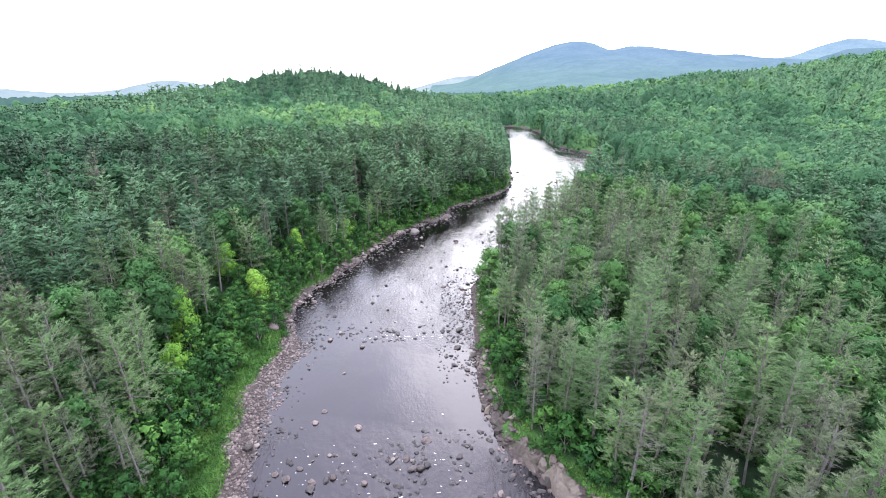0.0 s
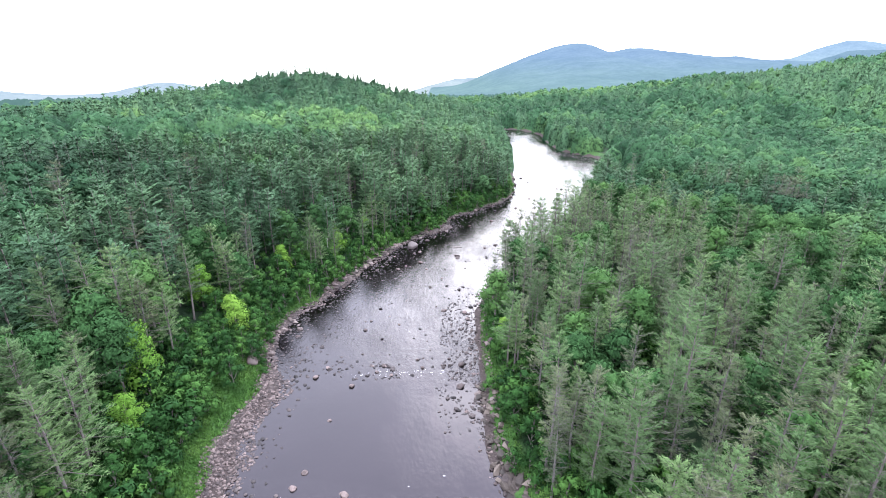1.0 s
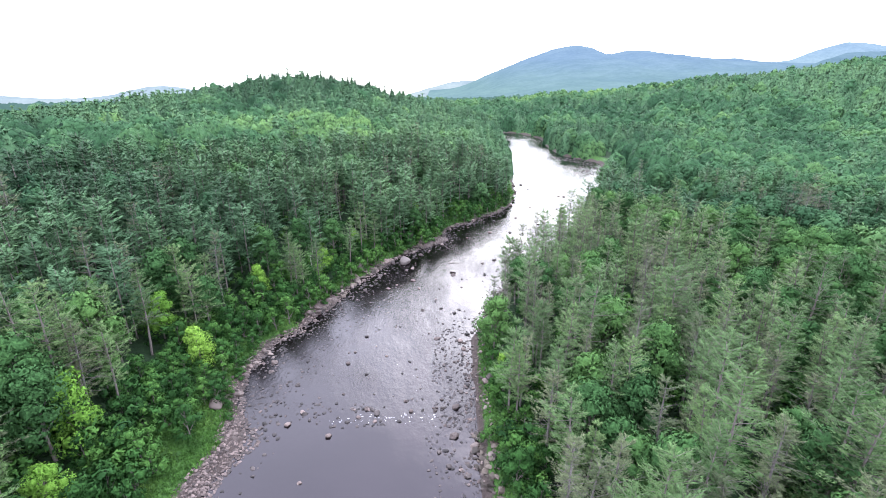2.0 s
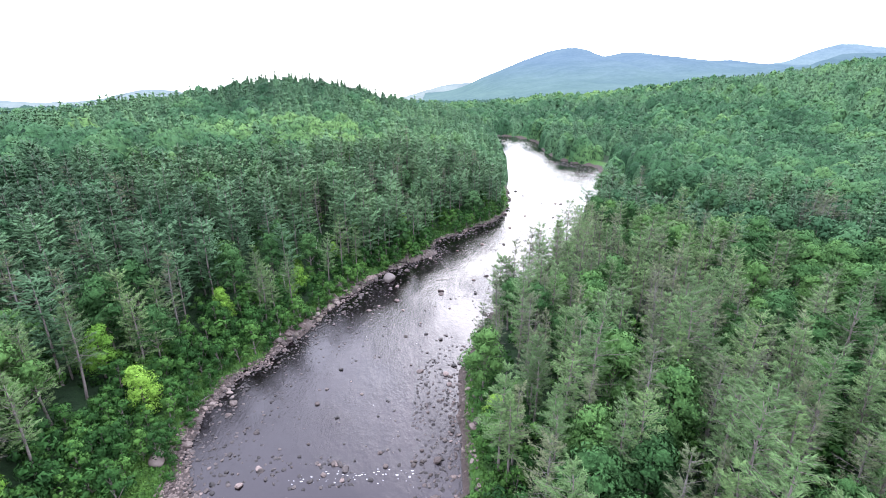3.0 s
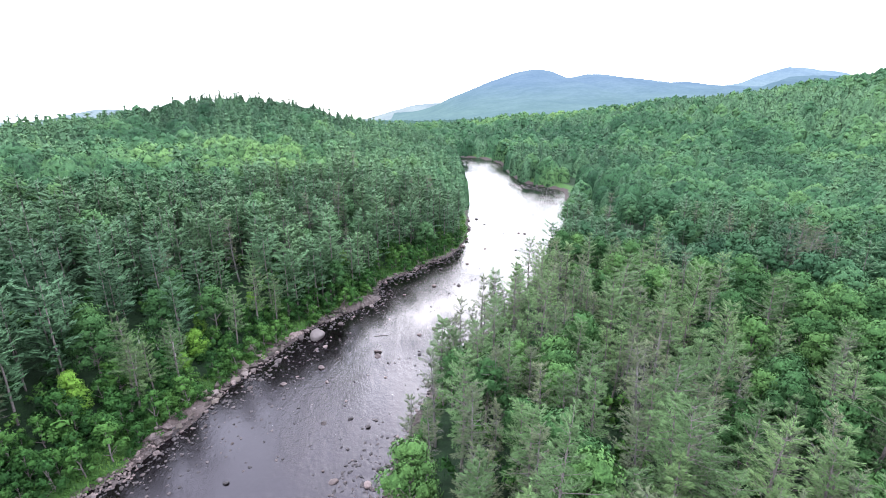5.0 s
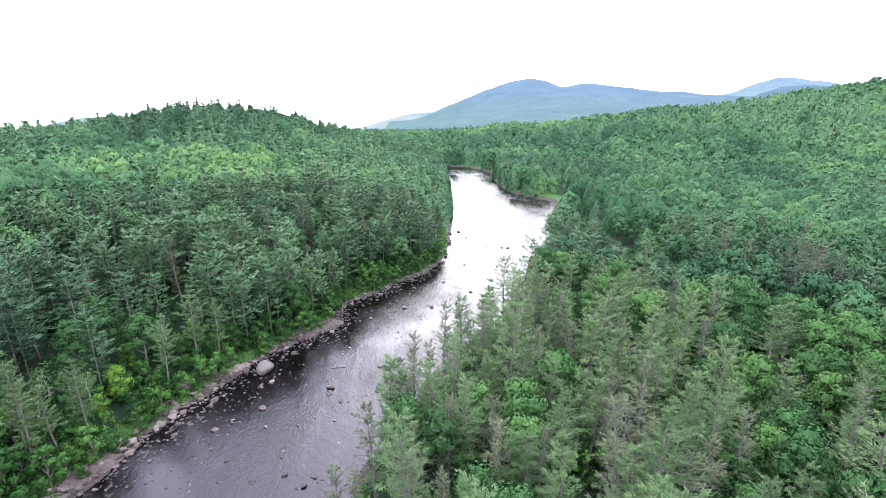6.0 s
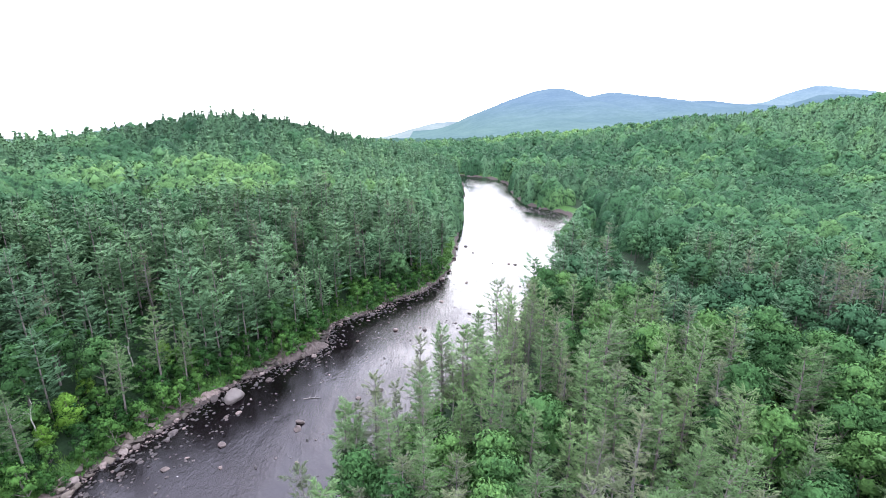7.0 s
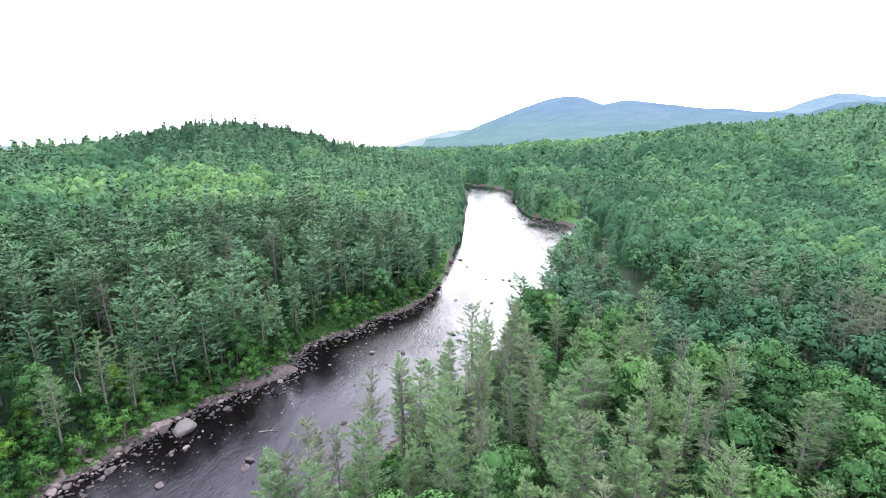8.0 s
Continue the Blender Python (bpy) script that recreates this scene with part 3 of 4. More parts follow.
RAILWAY = smooth_line([(84, 60), (86, 120), (90, 165), (93, 200), (97, 240), (103, 280), (113, 333), (125, 400)], 6)


def clear_of(x, y, spots, room):
    """Whether a place keeps its distance from all the given spots."""
    return np.min([np.hypot(x - a, y - b) for a, b in spots], 0) > room


def scatter(step, lo, hi, seed):
    """Trees on a jittered grid over the wedge of the valley between two distances from the flight line."""
    g = np.random.default_rng(seed)
    y = np.arange(20, hi + 120, step)
    x = np.arange(-hi - 150, hi + 200, step)
    X, Y = (v.ravel() for v in np.meshgrid(x, y))
    X = X + g.uniform(-0.46, 0.46, X.size) * step + (np.round(Y / step) % 2) * step * 0.5
    Y = Y + g.uniform(-0.46, 0.46, Y.size) * step
    r = reach_from_flight(X, Y)
    keep = (r >= lo) & (r < hi) & (X > -1.05 * (Y - 4) - 22) & (X < 1.02 * (Y - 4) + 26)
    X, Y = X[keep], Y[keep]
    Z, d = land(X, Y)
    _, left = shore_distance(X, Y)
    track = to_line(X, Y, RAILWAY)
    real, _ = shore_distance(X, Y)
    margin = np.where(left, 18 - 5.0 * smoothstep((Y - 98) / 12) - 8.5 * smoothstep((Y - 138) / 15) - 0.5 * smoothstep((Y - 225) / 25), 3.5)
    river_side = X < np.interp(Y, RAILWAY[:, 1], RAILWAY[:, 0])
    keep = (real > margin) & clear_of(X, Y, YELLOW_TREES + BIRCHES, 3.6) & clear_of(X - 2.2, Y + 2.5, YELLOW_TREES[:6] + BIRCHES, 3.6) & clear_of(X, Y, DYING_PINES, 2.8) & (track > 1.5 + np.where(river_side, 1.0, 5.0) * smoothstep((Y - 205) / 25))
    d = real
    return X[keep], Y[keep], Z[keep], d[keep], left[keep]


def beside_track(x, y):
    """Trees stand lower along the railway cutting."""
    return np.where((to_line(x, y, RAILWAY) < 15) & (y > 200), 0.78, 1.0)


def sunny_stand(x, y):
    """The lighter broad-leaved stands on the slope of the left hill and across the river."""
    return np.exp(-(((x + 95) / 62) ** 2) - ((y - 285) / 60) ** 2) + 0.3 * np.exp(-(((x - 200) / 70) ** 2) - ((y - 275) / 60) ** 2)


def species(x, y, d, left, seed):
    """0: pine, 1: broad-leaved, 2: bare grey pine."""
    g = np.random.default_rng(seed)
    u = g.uniform(0, 1, x.size)
    patch = value_noise(x, y, 45.0, 31) * 0.6 + value_noise(x, y, 110.0, 32) * 0.4
    share_l = 0.1 + 0.85 * smoothstep((patch - 0.42) / 0.14) * smoothstep((d - 50) / 40)
    share_l = np.maximum(share_l, 0.95 * sunny_stand(x, y))
    share_l = np.where(d < 24, np.where(y < 80, 0.1, 0.28), share_l)
    share_r = np.where((d < 15) & (y < 115), 0.02, np.where((x < 72) & (y < 195), 0.16, np.where(x < 95, 0.5, 0.55 + 0.4 * smoothstep((patch - 0.3) / 0.2))))
    bands = smoothstep((value_noise(x * 0.45, y, 62.0, 35) - 0.5) / 0.12) * smoothstep((y - 290) / 60)
    share_r = share_r * (1 - 0.85 * bands)
    broad = u < np.where(left, share_l, share_r)
    grey = (~broad) & (g.uniform(0, 1, x.size) < np.where(left, np.where(y < 80, 0.42, np.where(y < 130, 0.16, 0.07)), np.where((d < 11) & (y < 200), 0.66, np.where((x < 60) & (y < 150), 0.48, np.where((x < 85) & (y < 175), 0.26, 0.07)))))
    return np.where(broad, 1, np.where(grey, 2, 0))


def tree_tints(x, y, g):
    """Each tree's own shade of green, with stands that share one."""
    return np.clip(0.08 + 0.44 * g.uniform(0, 1, x.size) + 1.1 * (0.6 * value_noise(x, y, 40.0, 51) + 0.4 * value_noise(x, y, 130.0, 52)) - 0.4 + 0.5 * sunny_stand(x, y), 0, 1)


def joined(name, templates, picks, X, Y, Z, scale, spin, tint, material, label, category, smooth=True):
    """Many trees as one mesh: every pick takes a template, turned, scaled and set down."""
    co, faces, var, nor, base = [], [], [], [], 0
    for k, (tc, tf, *tn) in enumerate(templates):
        who = np.nonzero(picks == k)[0]
        if not len(who):
            continue
        c, s, z = np.cos(spin[who])[:, None], np.sin(spin[who])[:, None], scale[who][:, None]
        px = (tc[None, :, 0] * c - tc[None, :, 1] * s) * z + X[who][:, None]
        py = (tc[None, :, 0] * s + tc[None, :, 1] * c) * z + Y[who][:, None]
        pz = tc[None, :, 2] * z + Z[who][:, None]
        co.append(np.stack([px, py, pz], -1).reshape(-1, 3))
        for n in tn:
            nor.append(np.stack([n[None, :, 0] * c - n[None, :, 1] * s, n[None, :, 0] * s + n[None, :, 1] * c, n[None, :, 2] + 0 * c], -1).reshape(-1, 3))
        faces.append((tf[None] + (base + np.arange(len(who)) * len(tc))[:, None, None]).reshape(-1, 3))
        var.append(np.repeat(tint[who], len(tc)))
        base += len(who) * len(tc)
    if not co:
        return None
    arrays = (np.vstack(co), np.vstack(faces), np.vstack(nor)) if nor else (np.vstack(co), np.vstack(faces))
    me = quad_mesh(name, arrays[0], arrays[1], {"tint": np.concatenate(var)}, smooth, arrays[2] if nor else None)
    me.materials.append(material)
    return tagged(new(name, me), label, category, kind="stuff")


NEAR_PINES = [pine(100 + k, h, r, b, w, 5, 56, 0.55) for k, (h, r, b, w) in enumerate([(20, 4.8, 0.26, 15), (19, 4.3, 0.34, 13), (21, 5.2, 0.3, 15), (18, 4.2, 0.22, 14), (20, 4.6, 0.4, 12)])]
GREY_PINES = [pine(200 + k, h, r, b, w, 5, 42, 0.5, bare=0.42) for k, (h, r, b, w) in enumerate([(19, 3.4, 0.3, 15), (20, 3.7, 0.25, 16), (17, 3.1, 0.35, 13)])]
NEAR_BROAD = [broadleaf(300 + k, h, r, n, 190, 0.44, core=0, fill=0.66) for k, (h, r, n) in enumerate([(15, 4.6, 13), (14, 4.2, 12), (16, 5.0, 14), (15, 4.4, 12)])]
MID_PINES = [pine(400 + k, 20, 5.2, 0.28, 11, 5, 24, 0.95, wood=False, plate=0.34) for k in range(4)]
MID_BROAD = [broadleaf(500 + k, 14, 5.6, 17, 62, 0.6, wood=False, core=0, fill=0.58, lump=0.8) for k in range(4)]
FAR_PINES = [pine(600 + k, 20, 4.8, 0.34, 8, 5, 5, 1.5, wood=False, plate=0.42) for k in range(4)]
FAR_BROAD = [broadleaf(700 + k, 14, 5.9, 11, 22, 0.85, wood=False, base=0.3, core=0, fill=0.85, lump=0.9) for k in range(4)]
FAINT_PINES = [pine(800 + k, 18, 4.8, 0.4, 5, 4, 2.5, 2.1, wood=False, plate=0.42) for k in range(3)]
FAINT_BROAD = [broadleaf(900 + k, 14, 6.2, 6, 14, 1.3, wood=False, base=0.3, core=0, fill=0.9) for k in range(3)]


def thing_meshes(kind, variants, bark, leaves):
    out = []
    for trunk, crown in variants:
        out.append((triangle_mesh(kind + "_trunk", trunk, bark), triangle_mesh(kind + "_crown", crown, leaves)))
    return out


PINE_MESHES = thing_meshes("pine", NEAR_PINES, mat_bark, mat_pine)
GREY_MESHES = thing_meshes("grey_pine", GREY_PINES, mat_dead_bark, mat_sparse)
BROAD_MESHES = thing_meshes("broadleaf", NEAR_BROAD, mat_bark, mat_broad)

# ---- near woods: single trees along both banks ----
NEAR_LIMIT, MID_LIMIT, FAR_LIMIT, FAINT_LIMIT = 150.0, 190.0, 430.0, 800.0
KINDS = (
    ("white_pine", PINE_MESHES, "tall grey-green white pine with level tiers", "pine tree", "riverside pines"),
    ("broadleaf_tree", BROAD_MESHES, "rounded dark green broad-leaved forest tree", "tree", "riverside broad-leaved trees"),
    ("grey_pine", GREY_MESHES, "thin grey pine with mostly bare branches", "pine tree", "bare grey pines"),
)
bx, by, bz, bd, bleft = scatter(5.4, 0, MID_LIMIT, 11)
bkind = species(bx, by, bd, bleft, 12)
rank = reach_from_flight(bx, by) + 0.35 * bd
is_thing = np.zeros(bx.size, bool)
for k, (name, meshes, label, category, group) in enumerate(KINDS):
    g = np.random.default_rng(40 + k)
    who = np.nonzero(bkind == k)[0]
    who = who[np.argsort(rank[who])][: (210, 180, 160)[k]]
    is_thing[who] = True
    makers = [tree_thing(name, v, label, category, group) for v in meshes]
    for n, i in enumerate(who):
        size = g.uniform(0.78, 1.12) * (0.9 if bd[i] < 18 else 1.0) * (1.12 if k == 1 else 1.0)
        m = pose(bx[i], by[i], bz[i], g.normal(0, 1.5), g.normal(0, 1.5), g.uniform(0, 360)) @ Matrix.Scale(size, 4)
        v = g.integers(len(makers))
        copy = copy_thing(makers[v], m)
        copy.matrix_basis = m
    for root in makers:
        for child in list(root.children):
            bpy.data.objects.remove(child)
        bpy.data.objects.remove(root)

# ---- woods further off, joined ----
rest = ~is_thing
for name, kind_ids, templates, material, label, category in (
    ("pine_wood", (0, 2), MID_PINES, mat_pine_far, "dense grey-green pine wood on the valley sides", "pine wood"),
    ("broadleaf_wood", (1,), MID_BROAD, mat_broad_far, "dense green broad-leaved wood on the valley floor", "wood"),
):
    g = np.random.default_rng(len(name))
    who = rest & np.isin(bkind, kind_ids) & ((bkind != 1) | (np.random.default_rng(14).uniform(0, 1, bx.size) < 0.52))
    n = int(who.sum())
    for suffix, pick in (("crowns", 1), ("trunks", 0)):
        g = np.random.default_rng(len(name))
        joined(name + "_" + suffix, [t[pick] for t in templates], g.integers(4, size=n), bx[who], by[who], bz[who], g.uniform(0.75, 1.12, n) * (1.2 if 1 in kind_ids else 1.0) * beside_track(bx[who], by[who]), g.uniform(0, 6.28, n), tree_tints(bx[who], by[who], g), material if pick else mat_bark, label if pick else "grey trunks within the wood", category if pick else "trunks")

def canopy(name, X, Y, Z, kinds, sizes, tints, r_lo, r_hi, material, label, fine=1.0):
    """The closed roof of a wood seen from far: every crown a dome or a cone of its own, merged into one uneven surface."""
    from_x, from_y = 20.0, 50.0
    turns = np.arange(-1.0, 0.98, 0.005 * fine)
    radii = [r_lo]
    while radii[-1] < r_hi:
        radii.append(radii[-1] * (1 + 0.009 * fine))
    A, R = np.meshgrid(turns, np.array(radii))
    gx, gy = (from_x + R * np.sin(A)).ravel(), (from_y + R * np.cos(A)).ravel()
    tree = kdtree.KDTree(len(X))
    for i, p in enumerate(zip(X, Y)):
        tree.insert((p[0], p[1], 0.0), i)
    tree.balance()
    near = np.array([[hit[1] for hit in tree.find_n((a, b, 0.0), 4)] for a, b in zip(gx.tolist(), gy.tolist())])
    dx, dy = gx[:, None] - X[near], gy[:, None] - Y[near]
    spread = np.where(kinds[near] == 1, 5.8, 5.0) * sizes[near]
    bearing = np.arctan2(dy, dx)
    lobes = 1 + 0.16 * np.sin(bearing * 3 + near) + 0.1 * np.sin(bearing * 7 + near * 1.7)
    q = np.hypot(dx, dy) / (spread * lobes)
    dome = 0.15 + 0.6 * np.sqrt(np.maximum(1 - q**2, 0)) + 0.06 * np.sin(dx * 2.1 + near) * np.cos(dy * 2.3)
    cone = 0.44 + 0.4 * np.maximum(1 - q, 0) ** 0.8
    tall = np.where(kinds[near] == 1, 15.5 * dome, 19.5 * cone) * sizes[near]
    top = np.where(q < 1, Z[near] + tall, -1e3)
    best = top.argmax(1)
    rows = np.arange(len(gx))
    gz = top[rows, best]
    covered = gz > -900
    lumps = np.abs(value_noise(gx, gy, 3.2, 71) - 0.5) * 2
    gz += np.where(covered, (1 - lumps) * 1.7 * (kinds[near[rows, best]] == 1), 0)
    floor_z, _ = land(gx[~covered], gy[~covered])
    gz[~covered] = floor_z - 0.6
    tint = tints[near[rows, best]]
    n = len(turns)
    a = (np.arange(len(radii) - 1)[:, None] * n + np.arange(n - 1)).ravel()
    faces = np.stack([a, a + 1, a + n + 1, a + n], -1)
    faces = faces[covered[faces].any(1)]
    me = quad_mesh(name, np.stack([gx, gy, gz], -1), faces, {"tint": tint, "broad": (kinds[near[rows, best]] == 1).astype(float)}, True)
    me.materials.append(material)
    return tagged(new(name, me), label, "wood", kind="stuff")


for step, lo, hi, pines, broads, tag in ((7.2, MID_LIMIT - 4, FAR_LIMIT, FAR_PINES, FAR_BROAD, "slope"), (8.4, FAR_LIMIT, FAINT_LIMIT, FAINT_PINES, FAINT_BROAD, "distant")):
    fx, fy, fz, fd, fleft = scatter(step, lo, hi, int(step * 10))
    fkind = species(fx, fy, fd, fleft, int(step * 11))
    kept = (fkind != 1) | (np.random.default_rng(15).uniform(0, 1, fx.size) < 0.7)
    fx, fy, fz, fd, fleft, fkind = (v[kept] for v in (fx, fy, fz, fd, fleft, fkind))
    g = np.random.default_rng(int(step * 12))
    fsize = np.where(fkind == 1, g.uniform(0.8, 1.4, fx.size), (g.uniform(0.7, 1.08, fx.size) if tag == "slope" else g.uniform(0.66, 0.9, fx.size))) * (1.12 if tag == "distant" else 1.0) * beside_track(fx, fy)
    ftint = tree_tints(fx, fy, g)
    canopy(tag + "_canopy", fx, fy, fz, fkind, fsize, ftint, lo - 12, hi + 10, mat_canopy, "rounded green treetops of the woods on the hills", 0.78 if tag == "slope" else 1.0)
    for name, is_broad, templates, material in (("pine_wood", False, pines, mat_pine_far), ("broadleaf_wood", True, broads, mat_broad_far)):
        hidden = ((fx < -30) & (fy > 610)) | (fy + 0.6 * (fx - 365) > 780)
        who = ((fkind == 1) == is_broad) & ~hidden
        n = int(who.sum())
        g = np.random.default_rng(n)
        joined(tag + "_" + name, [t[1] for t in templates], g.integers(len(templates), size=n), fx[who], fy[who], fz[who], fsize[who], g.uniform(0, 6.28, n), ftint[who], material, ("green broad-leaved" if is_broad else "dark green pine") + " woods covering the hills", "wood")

# these treetops glow too, with haze put into their emission
fx, fy, fz, fd, fleft = scatter(9.5, FAINT_LIMIT, 1300, 97)
g = np.random.default_rng(98)
canopy("far_woods", fx, fy, fz, species(fx, fy, fd, fleft, 99), g.uniform(0.8, 1.25, fx.size), g.uniform(0, 1, fx.size), FAINT_LIMIT - 12, 1280, mat_far_woods, "far woods on the valley floor, blue with painted haze")

# ---- shrubs, saplings and birches on the banks ----
def shrub(seed, height, reach, lumps, leaves, size):
    return broadleaf(seed, height, reach, lumps, leaves, size, True, 0.0, fill=0.5)


def plant(kind, makers, places, sizes, seed, lean=3.0):
    """Sets copies of the given things down at places on the ground, then takes the patterns away."""
    g = np.random.default_rng(seed)
    X, Y = np.array(places, float).T
    Z, _ = land(X, Y)
    for x, y, z, size in zip(X, Y, Z, sizes):
        m = pose(x, y, z - 0.05, g.normal(0, lean), g.normal(0, lean), g.uniform(0, 360)) @ Matrix.Scale(size, 4)
        copy = copy_thing(makers[g.integers(len(makers))], m)
        copy.matrix_basis = m
    for root in makers:
        for child in list(root.children):
            bpy.data.objects.remove(child)
        bpy.data.objects.remove(root)


def along_bank(count, lo, hi, left, y_lo, y_hi, seed, gap=0.0):
    """Random places on one bank, between two distances from the waterline."""
    g = np.random.default_rng(seed)
    got = []
    while len(got) < count:
        x, y = g.uniform(-75, 110, 4000), g.uniform(y_lo, y_hi, 4000)
        d, is_left = shore_distance(x, y)
        ok = (d > lo) & (d < hi) & (is_left == left)
        for p in zip(x[ok], y[ok]):
            if len(got) < count and (gap == 0 or all((p[0] - q[0]) ** 2 + (p[1] - q[1]) ** 2 > gap**2 for q in got)):
                got.append(p)
        gap *= 0.8
    return got


SHRUB_MESHES = thing_meshes("shrub", [shrub(1000, 3.2, 2.0, 6, 62, 0.36), shrub(1001, 2.6, 1.8, 5, 62, 0.36), shrub(1002, 3.8, 2.1, 6, 64, 0.36)], mat_bark, mat_shrub)
places = along_bank(150, 7.5, 15, True, 48, 300, 61, 2.2) + along_bank(60, 1.6, 5.5, True, 98, 260, 62, 1.6) + along_bank(80, 2.2, 6.5, False, 48, 330, 63, 2.2)
sizes = np.concatenate([np.random.default_rng(1).uniform(0.8, 1.7, 150), np.random.default_rng(2).uniform(0.35, 0.7, 60), np.random.default_rng(3).uniform(0.5, 1.3, 80)])
plant("shrub", [tree_thing("shrub", v, "dense green shrub on the grassy river bank", "shrub", "bank shrubs") for v in SHRUB_MESHES], places, sizes, 64, 5)

BUSH_MESHES = thing_meshes("bush", [broadleaf(1010, 6.0, 2.6, 7, 72, 0.4, True, 0.02, fill=0.5), broadleaf(1011, 7.5, 2.7, 8, 72, 0.4, True, 0.08, fill=0.5)], mat_bark, mat_shrub)
places = along_bank(40, 8, 19, True, 48, 105, 161, 3.2) + along_bank(65, 3.2, 14, True, 103, 150, 261, 2.8) + along_bank(90, 1.8, 9, True, 145, 265, 162, 2.2) + along_bank(45, 4, 14, False, 44, 112, 163, 2.4) + along_bank(28, 4, 24, False, 44, 150, 166, 3.2) + along_bank(20, 3, 10, False, 150, 330, 164, 3.0) + [(85 + 2.2 * (k % 3), 140 + 3.6 * k) for k in range(12)]
places = [p for p in places if clear_of(p[0], p[1], YELLOW_TREES[:6] + BIRCHES + [(x + 0.65 * k, y - 0.76 * k) for x, y in BIRCHES for k in (4, 8)], 3.2)]
places += [(-60, 110), (-58, 105), (-51, 105), (-50, 116), (-62, 116), (-56, 99), (-65, 108), (-49, 109), (-63, 102), (-59, 113), (-52, 98), (-67, 114)]
plant("bush", [tree_thing("tall_bush", v, "tall leafy bush under the forest edge", "bush", "tall bushes") for v in BUSH_MESHES], places, np.random.default_rng(4).uniform(0.55, 1.15, len(places)), 165, 4)

g = np.random.default_rng(171)
ux, uy = np.concatenate([g.uniform(18, 75, 600), g.uniform(-66, -36, 300), g.uniform(-110, 130, 9000)]), np.concatenate([g.uniform(36, 112, 600), g.uniform(56, 96, 300), g.uniform(46, 215, 9000)])
ud, uleft = shore_distance(ux, uy)
ok = np.nonzero((ud > np.where(uleft, 9 - 5 * smoothstep((uy - 130) / 20), 4)) & (reach_from_flight(ux, uy) < 135) & (ux > -1.05 * (uy - 4) - 22) & (ux < 1.02 * (uy - 4) + 14))[0]
ok = np.concatenate([ok[ok < 600][:190], ok[(ok >= 600) & (ok < 900)][:90], ok[ok >= 900][:740]])
ux, uy = ux[ok], uy[ok]
uz, _ = land(ux, uy)
LOW_BUSHES = [broadleaf(1020 + k, 4.6, 2.3, 4, 30, 0.52, False, 0.0, core=0, fill=0.5)[1] for k in range(3)]
joined("undergrowth", LOW_BUSHES, g.integers(3, size=len(ux)), ux, uy, uz, g.uniform(0.6, 1.5, len(ux)), g.uniform(0, 6.28, len(ux)), g.uniform(0, 1, len(ux)), mat_undergrowth, "leafy green undergrowth between the trunks", "undergrowth")

SAPLING_MESHES = thing_meshes("yellow_tree", [broadleaf(1100, 10, 3.3, 12, 260, 0.3, True, 0.05, fill=0.42), broadleaf(1101, 9, 2.9, 11, 260, 0.29, True, 0.06, fill=0.42)], mat_bark, mat_yellow)
plant("yellow_tree", [tree_thing("young_tree", v, "bright yellow-green young broad-leaved tree", "tree", "yellow-green young trees") for v in SAPLING_MESHES], YELLOW_TREES, [1.5, 0.9, 1.15, 1.1, 0.95, 0.5, 0.6, 0.65, 0.8, 0.5, 0.6, 0.7, 1.5], 65)


CORNER = [(-43 - 6 * (k % 5) - 2.5 * (k // 5 % 2), 36 + 6.5 * (k // 5)) for k in range(30)]
plant("broadleaf", [tree_thing("broadleaf_tree", v, "rounded dark green broad-leaved forest tree", "tree", "riverside broad-leaved trees") for v in BROAD_MESHES], CORNER[::3], [0.8, 1.0, 0.9, 1.05, 0.85] * 2, 68, 3)
plant("pine", [tree_thing("white_pine", v, "tall grey-green white pine with level tiers", "pine tree", "riverside pines") for v in PINE_MESHES], CORNER[1::3] + CORNER[2::3], [0.8, 0.95, 0.7, 0.9, 0.85] * 4, 69, 2)
GREY_PLACES = DYING_PINES + [(150, 222), (156, 226), (153, 233), (48, 52), (60, 58), (30, 160), (36, 165), (21, 150), (24, 154)]
plant("grey_pine", [tree_thing("grey_pine", v, "thin grey pine with mostly bare branches", "pine tree", "bare grey pines") for v in GREY_MESHES], GREY_PLACES, [1.05, 1.1, 1.0, 1.1, 1.0, 1.05, 1.0, 0.95, 0.85, 0.9, 0.75, 0.8, 0.9, 0.9, 1.0, 0.9, 0.9, 0.9, 0.8, 0.85, 0.75, 0.8], 67, 2)


def birch(seed, height):
    g = np.random.default_rng(seed)
    trunk, crown = Bag(), Bag()
    hs = np.linspace(0, 1, 6)
    bow = g.uniform(0.8, 2.0)
    path = np.stack([bow * hs**1.6 + 0.25 * np.sin(hs * 7), 0.3 * np.sin(hs * 5), hs * height - 0.3], -1)
    trunk.tube(path, 0.14 * (1 - hs) + 0.03, 5)
    tips = []
    for k in range(7):
        h = g.uniform(0.45, 0.95)
        p = np.array([np.interp(h, hs, path[:, c]) for c in range(3)])
        a = g.uniform(0, 6.28)
        e = p + np.array([math.cos(a), math.sin(a), 1.0]) * g.uniform(0.7, 1.6)
        trunk.tube([p, e], [0.045, 0.012], 3)
        tips.append(e)
    tips = np.array(tips)
    n = 160
    c = tips[g.integers(7, size=n)] + g.normal(0, 0.6, (n, 3))
    crown.sprays(c, g.normal(0, 1, (n, 3)), g.normal(0, 0.5, (n, 3)) + (0, 0, 1), g.uniform(0.3, 0.6, n), g.uniform(0.2, 0.4, n))
    return trunk.arrays(), crown.arrays()


BIRCH_MESHES = thing_meshes("birch", [birch(1200, 9.0), birch(1201, 8.0)], mat_birch, mat_broad)
